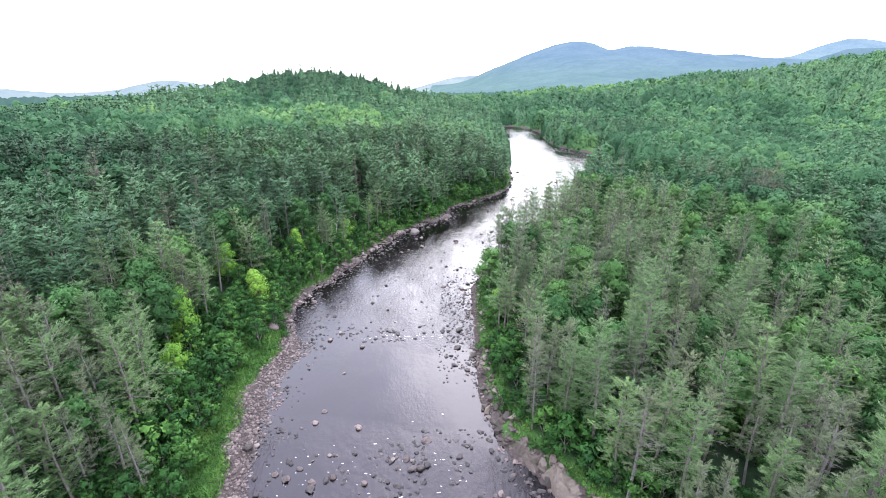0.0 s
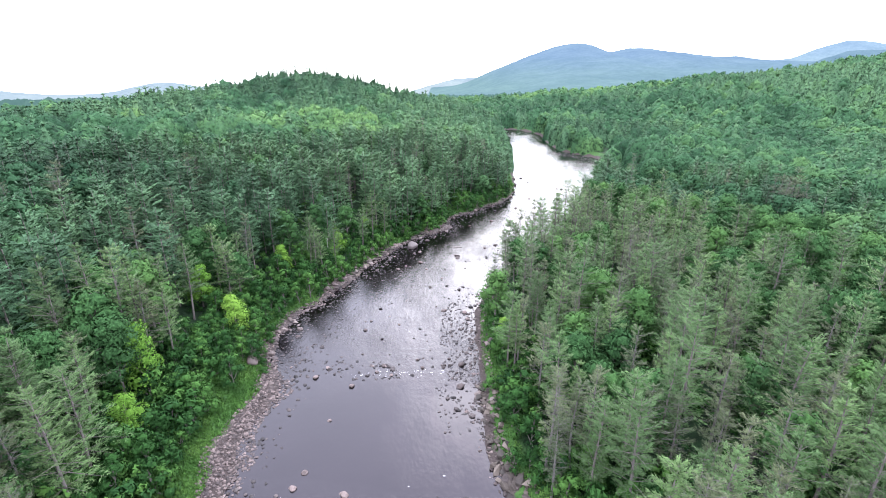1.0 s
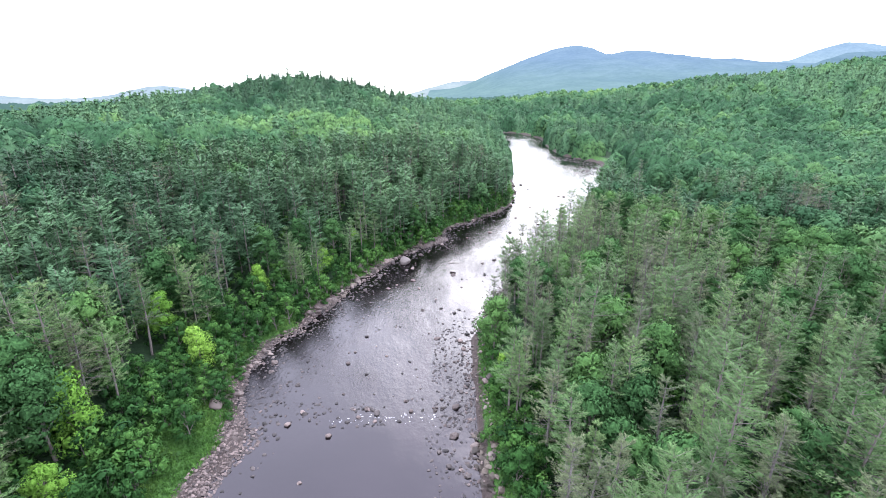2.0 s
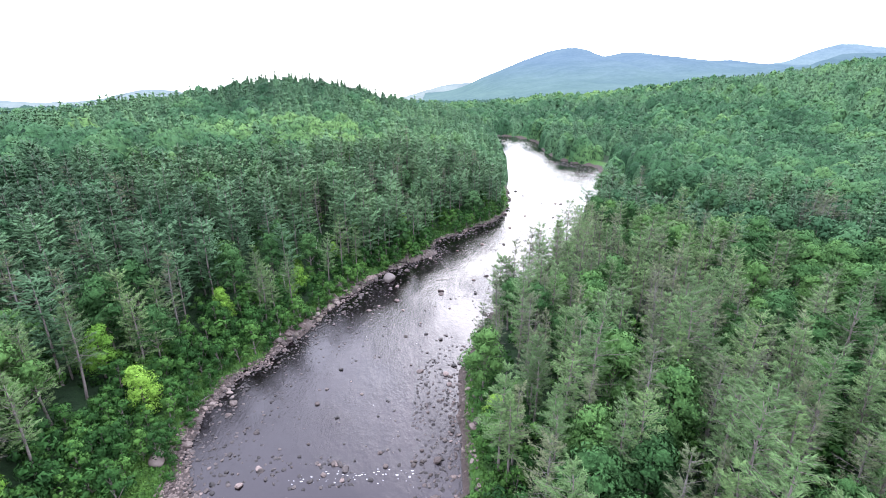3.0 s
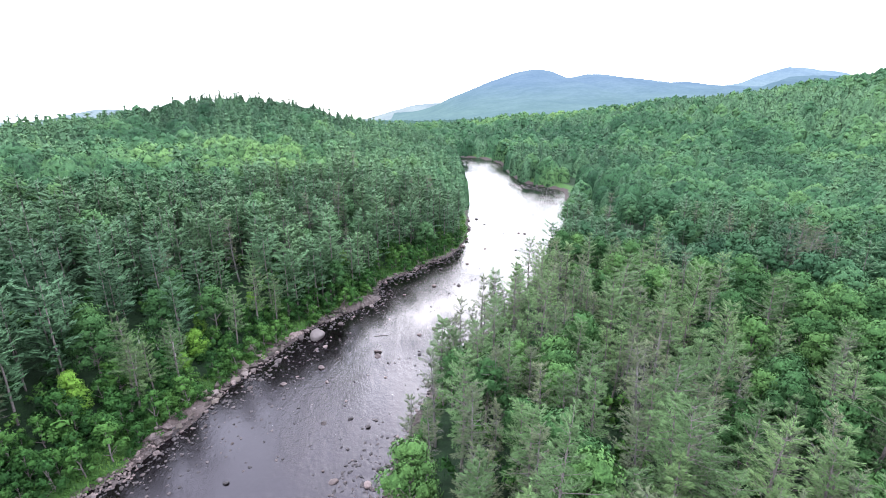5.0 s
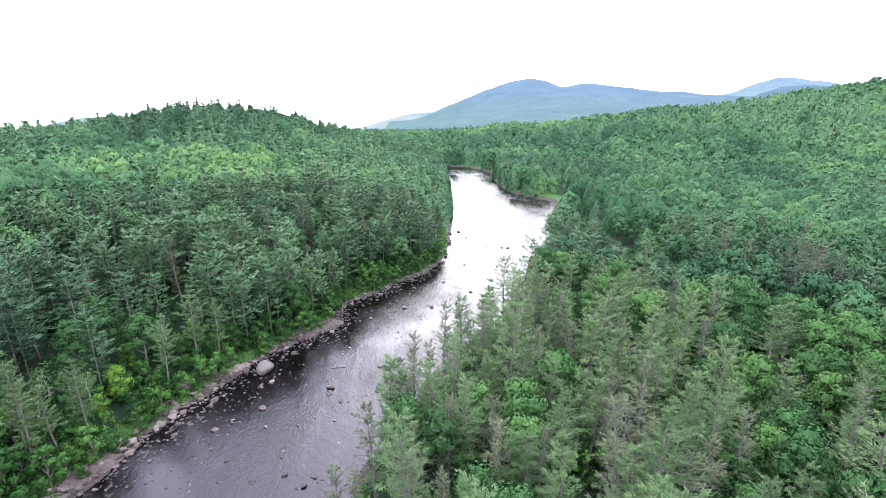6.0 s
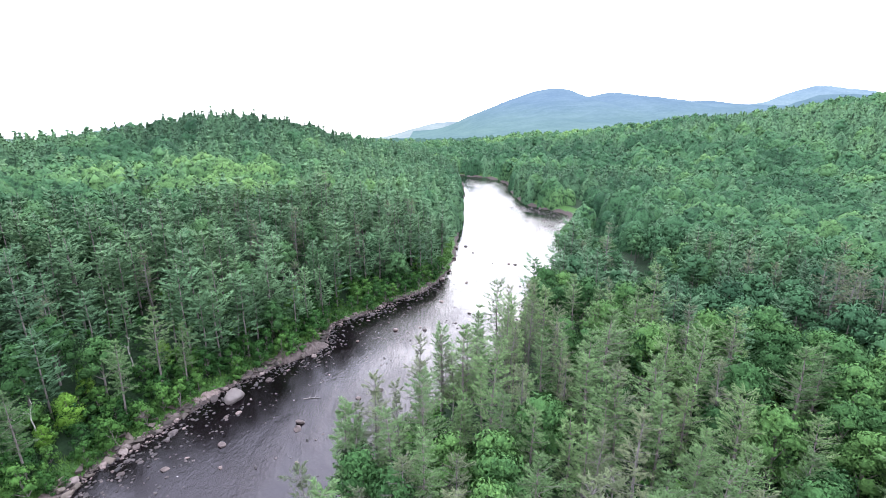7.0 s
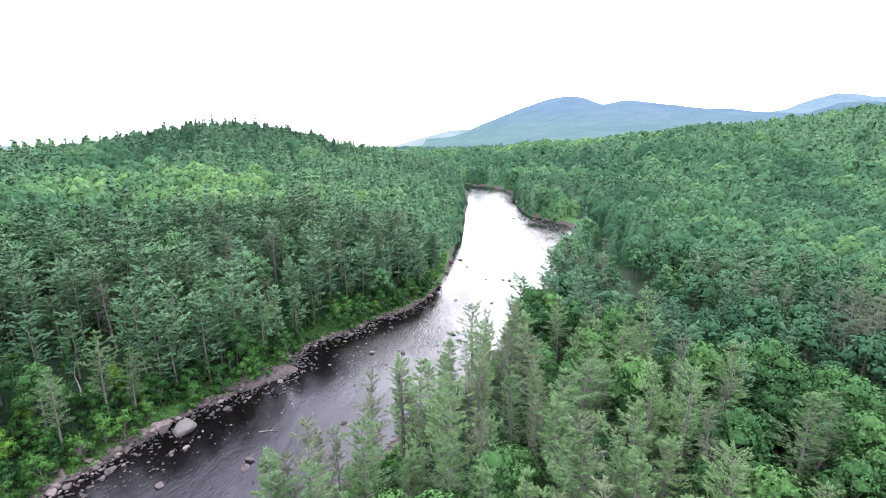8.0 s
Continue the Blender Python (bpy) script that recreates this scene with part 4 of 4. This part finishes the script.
plant("birch", [tree_thing("birch_tree", v, "slender white-barked birch leaning from the bank", "birch tree", "leaning birches") for v in BIRCH_MESHES], BIRCHES, [1.0, 1.0, 0.9, 0.8, 0.9, 0.8], 66, 6)


# ---- rocks ----
def rock_arrays(seed, detail, squash=0.65, rough=0.28):
    """A boulder: a ball pushed in and out by noise, flattened, with worn facets."""
    bm = bmesh.new()
    bmesh.ops.create_icosphere(bm, subdivisions=detail, radius=0.5)
    off = Vector((seed * 3.7, seed * 1.3, seed * 0.7))
    for v in bm.verts:
        k = 1 + rough * noise.noise(v.co * 1.7 + off) * 2 + rough * 0.5 * noise.noise(v.co * 4.5 + off)
        v.co = Vector((v.co.x * k * 1.15, v.co.y * k * 0.92, v.co.z * k * squash))
    bmesh.ops.triangulate(bm, faces=bm.faces)
    co = np.array([v.co for v in bm.verts])
    faces = np.array([[v.index for v in f.verts] for f in bm.faces])
    bm.free()
    return co, faces


def rock_meshes(name, seeds, detail, material, smooth=True, rough=0.28):
    out = []
    for k in seeds:
        c, f = rock_arrays(k, detail, rough=rough)
        me = quad_mesh(name, c, f, None, smooth)
        me.materials.append(material)
        out.append(me)
    return out


ROCKS = rock_meshes("rock", range(6), 2, mat_rock, False, 0.36)
DARK_ROCKS = rock_meshes("dark_rock", range(6, 11), 2, mat_dark_rock, False, 0.36)
PALE_ROCKS = rock_meshes("pale_rock", range(11, 15), 2, mat_pink_rock, False, 0.36)


def set_rock(name, mesh, x, y, size, sink, label, group, g):
    z = max(float(land(np.array([x]), np.array([y]))[0][0]), -0.12 * size)
    ob = new(name, mesh)
    ob.matrix_world = pose(x, y, z + size * (0.3 - sink), g.normal(0, 8), g.normal(0, 8), g.uniform(0, 360)) @ Matrix.Scale(size, 4)
    return tagged(ob, label, "rock", group)


g = np.random.default_rng(70)
BIG = [(-11, 71, 1.7), (-18, 75, 1.3), (-19, 72, 1.5), (1, 68, 1.9), (-17, 87, 0.9), (-15, 97, 1.4), (-16, 119, 1.2), (-2, 64, 1.5), (-13, 60, 1.6), (-8, 59, 1.4), (-16, 59, 1.5), (3.2, 104, 1.1), (6, 102, 0.8), (7, 168, 2.0), (9.6, 112, 1.0), (9, 128, 0.9), (7, 120, 0.9), (-6, 173, 1.4), (7, 170, 1.8), (17, 178, 1.5), (21, 181, 1.7), (22, 211, 1.7), (30, 211, 1.6), (-8, 122, 0.9), (35, 232, 1.6), (44, 250, 1.5)]
for x, y, size in BIG:
    set_rock("river_rock", ROCKS[g.integers(6)], x, y, 0.78 * size, 0.14, "large rounded grey rock standing in the river", "river rocks", g)
rocks_left = 300 - len(BIG)
zones = [(60, lambda x, y, d, l: (np.abs(y - 61 - 0.12 * x) < 6)), (30, lambda x, y, d, l: np.abs(y - 103 - 0.06 * x) < 2.2), (36, lambda x, y, d, l: (~l) & (d > -7) & (y > 86) & (y < 135)), (50, lambda x, y, d, l: l & (d > -5) & (y > 105) & (y < 235)), (40, lambda x, y, d, l: (y > 106) & (y < 165)), (32, lambda x, y, d, l: (y > 165) & (y < 300))]
for count, test in zones:
    x, y = g.uniform(-32, 70, 20000), g.uniform(52, 300, 20000)
    d, l = shore_distance(x, y)
    ok = np.nonzero((d < -0.6) & test(x, y, d, l))[0][:count]
    for i in ok:
        dark = g.uniform() < 0.55
        set_rock("river_rock", (DARK_ROCKS if dark else ROCKS)[g.integers(5)], x[i], y[i], float(np.clip(g.lognormal(-0.35, 0.4), 0.4, 1.6)), 0.14, "dark wet rock breaking the river surface" if dark else "grey river rock half under water", "river rocks", g)
# shore boulders
for left, count, lo, hi in ((True, 80, -0.8, 2.2), (False, 70, -0.5, 3.0)):
    for x, y in along_bank(count, lo, hi, left, 52, 300, 71 + left, 0.8):
        set_rock("shore_rock", (PALE_ROCKS if g.uniform() < 0.25 else ROCKS)[g.integers(4)], x, y, float(np.clip(g.lognormal(-0.2, 0.4), 0.45, 1.7)), 0.1, "pinkish grey boulder on the stony shore", "shore rocks", g)
for cx, cy, along, across, count in ((-28.5, 146.5, 7, 1.6, 26), (-16, 177, 6, 1.2, 14), (-36.4, 117, 7, 1.5, 18), (-21.5, 163, 6, 1.2, 14), (2.5, 201, 5, 1.6, 12)):
    for k in range(count):
        u, v = g.uniform(-along, along), g.normal(0, across)
        set_rock("shore_rock", (PALE_ROCKS if g.uniform() < 0.65 else ROCKS)[g.integers(4)], cx + 0.42 * u + 0.9 * v, cy + 0.9 * u - 0.42 * v, float(np.clip(g.lognormal(-0.1, 0.4), 0.45, 1.6)), 0.08, "pinkish grey boulder on the stony shore", "shore rocks", g)
boulder = rock_meshes("great_boulder", [31], 4, mat_boulder, rough=0.13)[0]
set_rock("great_boulder", boulder, -9.0, 178.0, 3.9, 0.06, "great rounded pale boulder at the water's edge", "", g)
lone = rock_meshes("lone_boulder", [33], 3, mat_pink_rock)[0]
set_rock("shore_rock", rock_meshes("shore_boulder", [35], 3, mat_pink_rock)[0], -22.6, 170.2, 2.8, 0.0, "upright pinkish boulder beside the stony shore", "shore rocks", g)
set_rock("lone_boulder", lone, -37.5, 103.5, 2.6, 0.05, "pale boulder lying in the grass of the bank", "", g)


def pebble_arrays(seed):
    """A broken stone with a few worn facets."""
    g = np.random.default_rng(seed)
    bm = bmesh.new()
    for p in g.normal(0, 1, (14, 3)):
        bm.verts.new(p / np.linalg.norm(p) * g.uniform(0.42, 0.58) * np.array((1.2, 0.9, 0.68)))
    bmesh.ops.convex_hull(bm, input=bm.verts)
    bmesh.ops.delete(bm, geom=[v for v in bm.verts if not v.link_faces], context="VERTS")
    bmesh.ops.triangulate(bm, faces=bm.faces)
    bm.verts.index_update()
    co, faces = np.array([v.co for v in bm.verts]), np.array([[v.index for v in f.verts] for f in bm.faces])
    bm.free()
    return co, faces


def stones(name, places, lo, hi, material, label, seed):
    """A litter of small stones as one mesh."""
    g = np.random.default_rng(seed)
    X, Y = np.array(places).T
    Z, _ = land(X, Y)
    temps = [pebble_arrays(40 + k) for k in range(8)]
    n = len(X)
    size = np.clip(g.lognormal(0, 0.45, n) * (lo + hi) / 2, lo, hi)
    ob = joined(name, temps, g.integers(8, size=n), X, Y, np.maximum(Z, -0.1) + size * 0.12, size, g.uniform(0, 6.28, n), g.uniform(0, 1, n), material, label, "stones", False)
    return ob


def bank_points(count, lo, hi, left, y_lo, y_hi, seed):
    g = np.random.default_rng(seed)
    out = np.zeros((0, 2))
    while len(out) < count:
        x, y = g.uniform(-60, 110, 60000), g.uniform(y_lo, y_hi, 60000)
        d, l = shore_distance(x, y)
        d = d + (value_noise(x, y, 6.0, 44) - 0.5) * 3
        ok = (d > lo) & (d < hi) & (l == left)
        out = np.vstack([out, np.stack([x[ok], y[ok]], -1)])
    return out[:count]


stones("shore_stones", bank_points(1200, -0.6, 2.6, True, 99, 146, 281), 0.18, 0.62, mat_rock, "pinkish grey stones strewn along the shore", 282)
stones("shore_stones", bank_points(3200, -1.6, 4.2, True, 50, 101, 81), 0.16, 0.62, mat_rock, "pinkish grey stones strewn along the shore", 82)
stones("shore_stones", bank_points(1500, -0.6, 2.2, True, 145, 250, 181), 0.18, 0.65, mat_rock, "pinkish grey stones strewn along the shore", 182)
stones("shore_stones", bank_points(1700, -1.8, 3.4, False, 50, 240, 83), 0.2, 0.75, mat_rock, "grey stones along the foot of the bank", 84)
stones("shallow_stones", bank_points(1100, -3.0, 0.4, True, 96, 250, 89), 0.18, 0.6, mat_dark_rock, "dark wet stones along the waterline", 90)
stones("shallow_stones", bank_points(620, -8, -0.2, False, 84, 140, 85), 0.18, 0.6, mat_dark_rock, "dark stones in the shallows", 86)
stones("shallow_stones", bank_points(420, -6, -0.3, True, 55, 240, 87), 0.25, 0.85, mat_dark_rock, "dark stones in the shallows", 88)


def river_points(count, y_lo, y_hi, seed):
    g = np.random.default_rng(seed)
    x, y = g.uniform(-35, 90, count * 40), g.uniform(y_lo, y_hi, count * 40)
    d, _ = shore_distance(x, y)
    crowd = value_noise(x, y, 9.0, seed) * 0.6 + value_noise(x, y, 3.0, seed + 1) * 0.4
    ok = (d < -1.5) & (crowd > 0.55)
    return np.stack([x[ok], y[ok]], -1)[:count]


stones("river_stones", bank_points(420, -13, -2.5, True, 100, 178, 147), 0.2, 0.6, mat_dark_rock, "small wet stones breaking the river surface", 148)
stones("river_stones", river_points(380, 52, 71, 141), 0.25, 0.75, mat_dark_rock, "small wet stones in the riffle", 142)
stones("river_stones", river_points(130, 99, 106, 143), 0.25, 0.7, mat_dark_rock, "small wet stones in the riffle", 144)
stones("river_stones", river_points(460, 106, 250, 145), 0.22, 0.65, mat_dark_rock, "small wet stones breaking the river surface", 146)


g = np.random.default_rng(151)
x, y = g.uniform(82, 108, 900), g.uniform(330, 400, 900)
d, _ = shore_distance(x, y)
ok = (d < -0.5) & (d > -16)
stones("shoal_stones", np.stack([x[ok], y[ok]], -1)[:260], 0.4, 1.3, mat_dark_rock, "dark stones of a shoal by the far bank", 152)


def fallen_log(x, y, z, turn, long, label):
    """A bare drift log, tapered and slightly bent, with stubs of branches."""
    bag = Bag()
    t = np.linspace(0, 1, 7)
    path = np.stack([(t - 0.5) * long, 0.12 * np.sin(t * 4), 0.05 * np.sin(t * 3)], -1)
    bag.tube(path, 0.13 * (1 - 0.6 * t), 7)
    for k in range(4):
        p = path[k + 2]
        bag.tube([p, p + (0.3, 0.5 * (-1) ** k, 0.35)], [0.05, 0.015], 4)
    me = triangle_mesh("fallen_log", bag.arrays(), mat_dead_bark)
    ob = new("fallen_log", me)
    ob.matrix_world = pose(x, y, z, 0, 0, turn)
    return tagged(ob, label, "log", "drift logs")


fallen_log(7.2, 178.0, 0.02, 8, 3.4, "bare grey log stranded in the river")
fallen_log(-37.6, 119.0, 0.75, 70, 4.0, "weathered drift log lying on the stones")


def ledge(x, y, turn, long, wide, high, seed, label, material):
    """A bare bedrock ledge with cracked steps, sloping into the water."""
    u, v = np.meshgrid(np.linspace(-0.5, 0.5, 46), np.linspace(-0.5, 0.5, 24))
    edge = np.clip((0.5 - np.abs(u)) * 5, 0, 1) * np.clip((0.5 - np.abs(v)) * 4, 0, 1)
    U, V = u * long, v * wide
    n1 = value_noise(U + seed * 9, V, 2.6, seed) + 0.5 * value_noise(U, V + seed * 5, 0.9, seed + 1)
    Z = edge**0.6 * high * (0.4 + 0.34 * np.round(n1 * 4) / 4 + 0.25 * (v + 0.5) + 0.12 * n1) - 0.25 + 0.22 * (value_noise(U, V, 0.5, seed + 7) - 0.5) - 0.2 * (np.abs(value_noise(U + 0.6 * V, V, 1.5, seed + 8) - 0.5) < 0.05) + 0.7 * edge * (value_noise(U, V, 1.0, seed + 9) - 0.5)
    co = np.stack([U + (value_noise(U, V, 2.0, seed + 3) - 0.5) * 1.2, V + (value_noise(U, V, 2.0, seed + 4) - 0.5) * 1.2, Z], -1).reshape(-1, 3)
    a = (np.arange(23)[:, None] * 46 + np.arange(45)).ravel()
    me = quad_mesh("ledge", co, np.stack([a, a + 1, a + 47, a + 46], -1), None, False)
    me.materials.append(material)
    ob = new("rock_ledge", me)
    ob.matrix_world = pose(x, y, 0.0, 0, 0, turn)
    return tagged(ob, label, "rock ledge", "bedrock ledges")


for k, (x, y, turn, long, wide, high) in enumerate([(-0.6, 198.6, 47, 13, 6, 1.8), (-15.2, 178.6, 58, 6.5, 2.6, 0.9), (-27.8, 147.5, 66, 11, 3.6, 1.3), (-37.3, 114, 75, 5.0, 2.6, 1.1), (-30.6, 96.5, 40, 3.6, 2.0, 0.6)]):
    ledge(x, y, turn, long, wide, high, 50 + k, "cracked pinkish bedrock ledge sloping to the water", mat_ledge)
for k, (x, y, turn, long, wide, high) in enumerate([(27.5, 53, -50, 8, 4.2, 2.6), (22.6, 58.6, -52, 8, 3.8, 2.4), (18.0, 65, -60, 7, 3.2, 2.0), (14.4, 72.5, -70, 6, 2.4, 1.4)]):
    ledge(x, y, turn, long, wide, high, 60 + k, "tan broken bedrock ledge in the steep bank", mat_brown_rock)


def block_arrays(seed):
    """A broken bedrock block: a few flat faces, sharp arrises."""
    g = np.random.default_rng(seed)
    bm = bmesh.new()
    pts = g.uniform(-0.5, 0.5, (16, 3)) * (1.2, 0.85, 0.75)
    for p in pts:
        bm.verts.new(p)
    bmesh.ops.convex_hull(bm, input=bm.verts)
    bmesh.ops.delete(bm, geom=[v for v in bm.verts if not v.link_faces], context="VERTS")
    bmesh.ops.bevel(bm, geom=bm.edges[:], offset=0.03, segments=1, affect="EDGES")
    bmesh.ops.triangulate(bm, faces=bm.faces)
    bm.verts.index_update()
    co = np.array([v.co for v in bm.verts])
    faces = np.array([[v.index for v in f.verts] for f in bm.faces])
    bm.free()
    return co, faces


BLOCKS = []
for k in range(6):
    me = quad_mesh("bedrock_block", *block_arrays(120 + k))
    me.materials.append(mat_brown_rock)
    BLOCKS.append(me)
g = np.random.default_rng(73)
for x, y in along_bank(150, -0.5, 2.8, False, 50, 98, 74, 0.9):
    set_rock("bedrock_block", BLOCKS[g.integers(6)], x, y, float(np.clip(g.lognormal(0.0, 0.4), 0.5, 2.0)), 0.18, "broken brown bedrock block in the steep bank", "bedrock blocks", g)
for x, y in along_bank(36, 0.5, 3.5, True, 186, 212, 75, 1.1) + along_bank(34, -0.3, 3.4, True, 141, 176, 76, 1.1):
    set_rock("bedrock_block", BLOCKS[g.integers(6)], x, y, g.uniform(0.9, 2.0), 0.18, "broken pinkish bedrock block beside the ledge", "bedrock blocks", g)


# ---- white water and grass ----
def foam_material():
    m = Nodes("foam")
    col = m.ramp(m.noise(3.0), (0.3, (0.25, 0.25, 0.27)), (0.7, (0.6, 0.6, 0.64)))
    return m.done(m.principled(col, 0.6, None, 0.3))


def foam(seed):
    g = np.random.default_rng(seed)
    bag = Bag()
    spots = [(g.uniform(-24, 8), 0, 60, 5.0) for _ in range(90)] + [(g.uniform(-16, 4), 1, 102, 0.9) for _ in range(55)] + [(g.uniform(-12, 40), 2, 0, 0) for _ in range(60)]
    for x, mode, mid, spread in spots:
        y = mid + 0.08 * x + g.normal(0, spread) if mode < 2 else g.uniform(108, 230)
        d, _ = shore_distance(np.array([x]), np.array([y]))
        if d[0] > -1:
            continue
        n, r = 7, g.uniform(0.04, 0.11) * (0.6 if mode == 2 else 1)
        a = np.arange(n) * 6.283 / n
        rad = r * g.uniform(0.35, 1.2, n)
        ring = np.stack([x + np.cos(a) * rad * g.uniform(1.2, 3.2), y + np.sin(a) * rad, np.full(n, 0.012)], -1)
        bag.add(np.vstack([ring, [(x, y, 0.05)]]), [(k, (k + 1) % n, n) for k in range(n)])
    me = triangle_mesh("white_water", bag.arrays(), foam_material())
    return tagged(new("white_water", me), "small white foam patches among the rocks", "foam", kind="stuff")


foam(90)


def grass(name, places, seed):
    g = np.random.default_rng(seed)
    X, Y = np.array(places).T
    Z, _ = land(X, Y)
    n = len(X)
    bag = Bag()
    c = np.stack([X, Y, Z + 0.18], -1)
    bag.sprays(c, np.stack([g.normal(0, 0.6, n), g.normal(0, 0.6, n), np.ones(n)], -1), g.normal(0, 1, (n, 3)) + (0, 0, 0.4), g.uniform(0.4, 0.95, n), g.uniform(0.15, 0.4, n))
    me = triangle_mesh(name, bag.arrays(), mat_grass, {"tint": np.repeat(value_noise(X, Y, 3.0, 91), 3)})
    return tagged(new(name, me), "rank green grass and weeds on the bank", "grass", kind="stuff")


grass("grass", bank_points(16000, 3.6, 14, True, 48, 104, 92), 93)
grass("grass", bank_points(13000, 1.5, 8, True, 102, 310, 192), 193)
grass("grass", bank_points(5000, 1.6, 4.5, False, 48, 200, 94), 95)
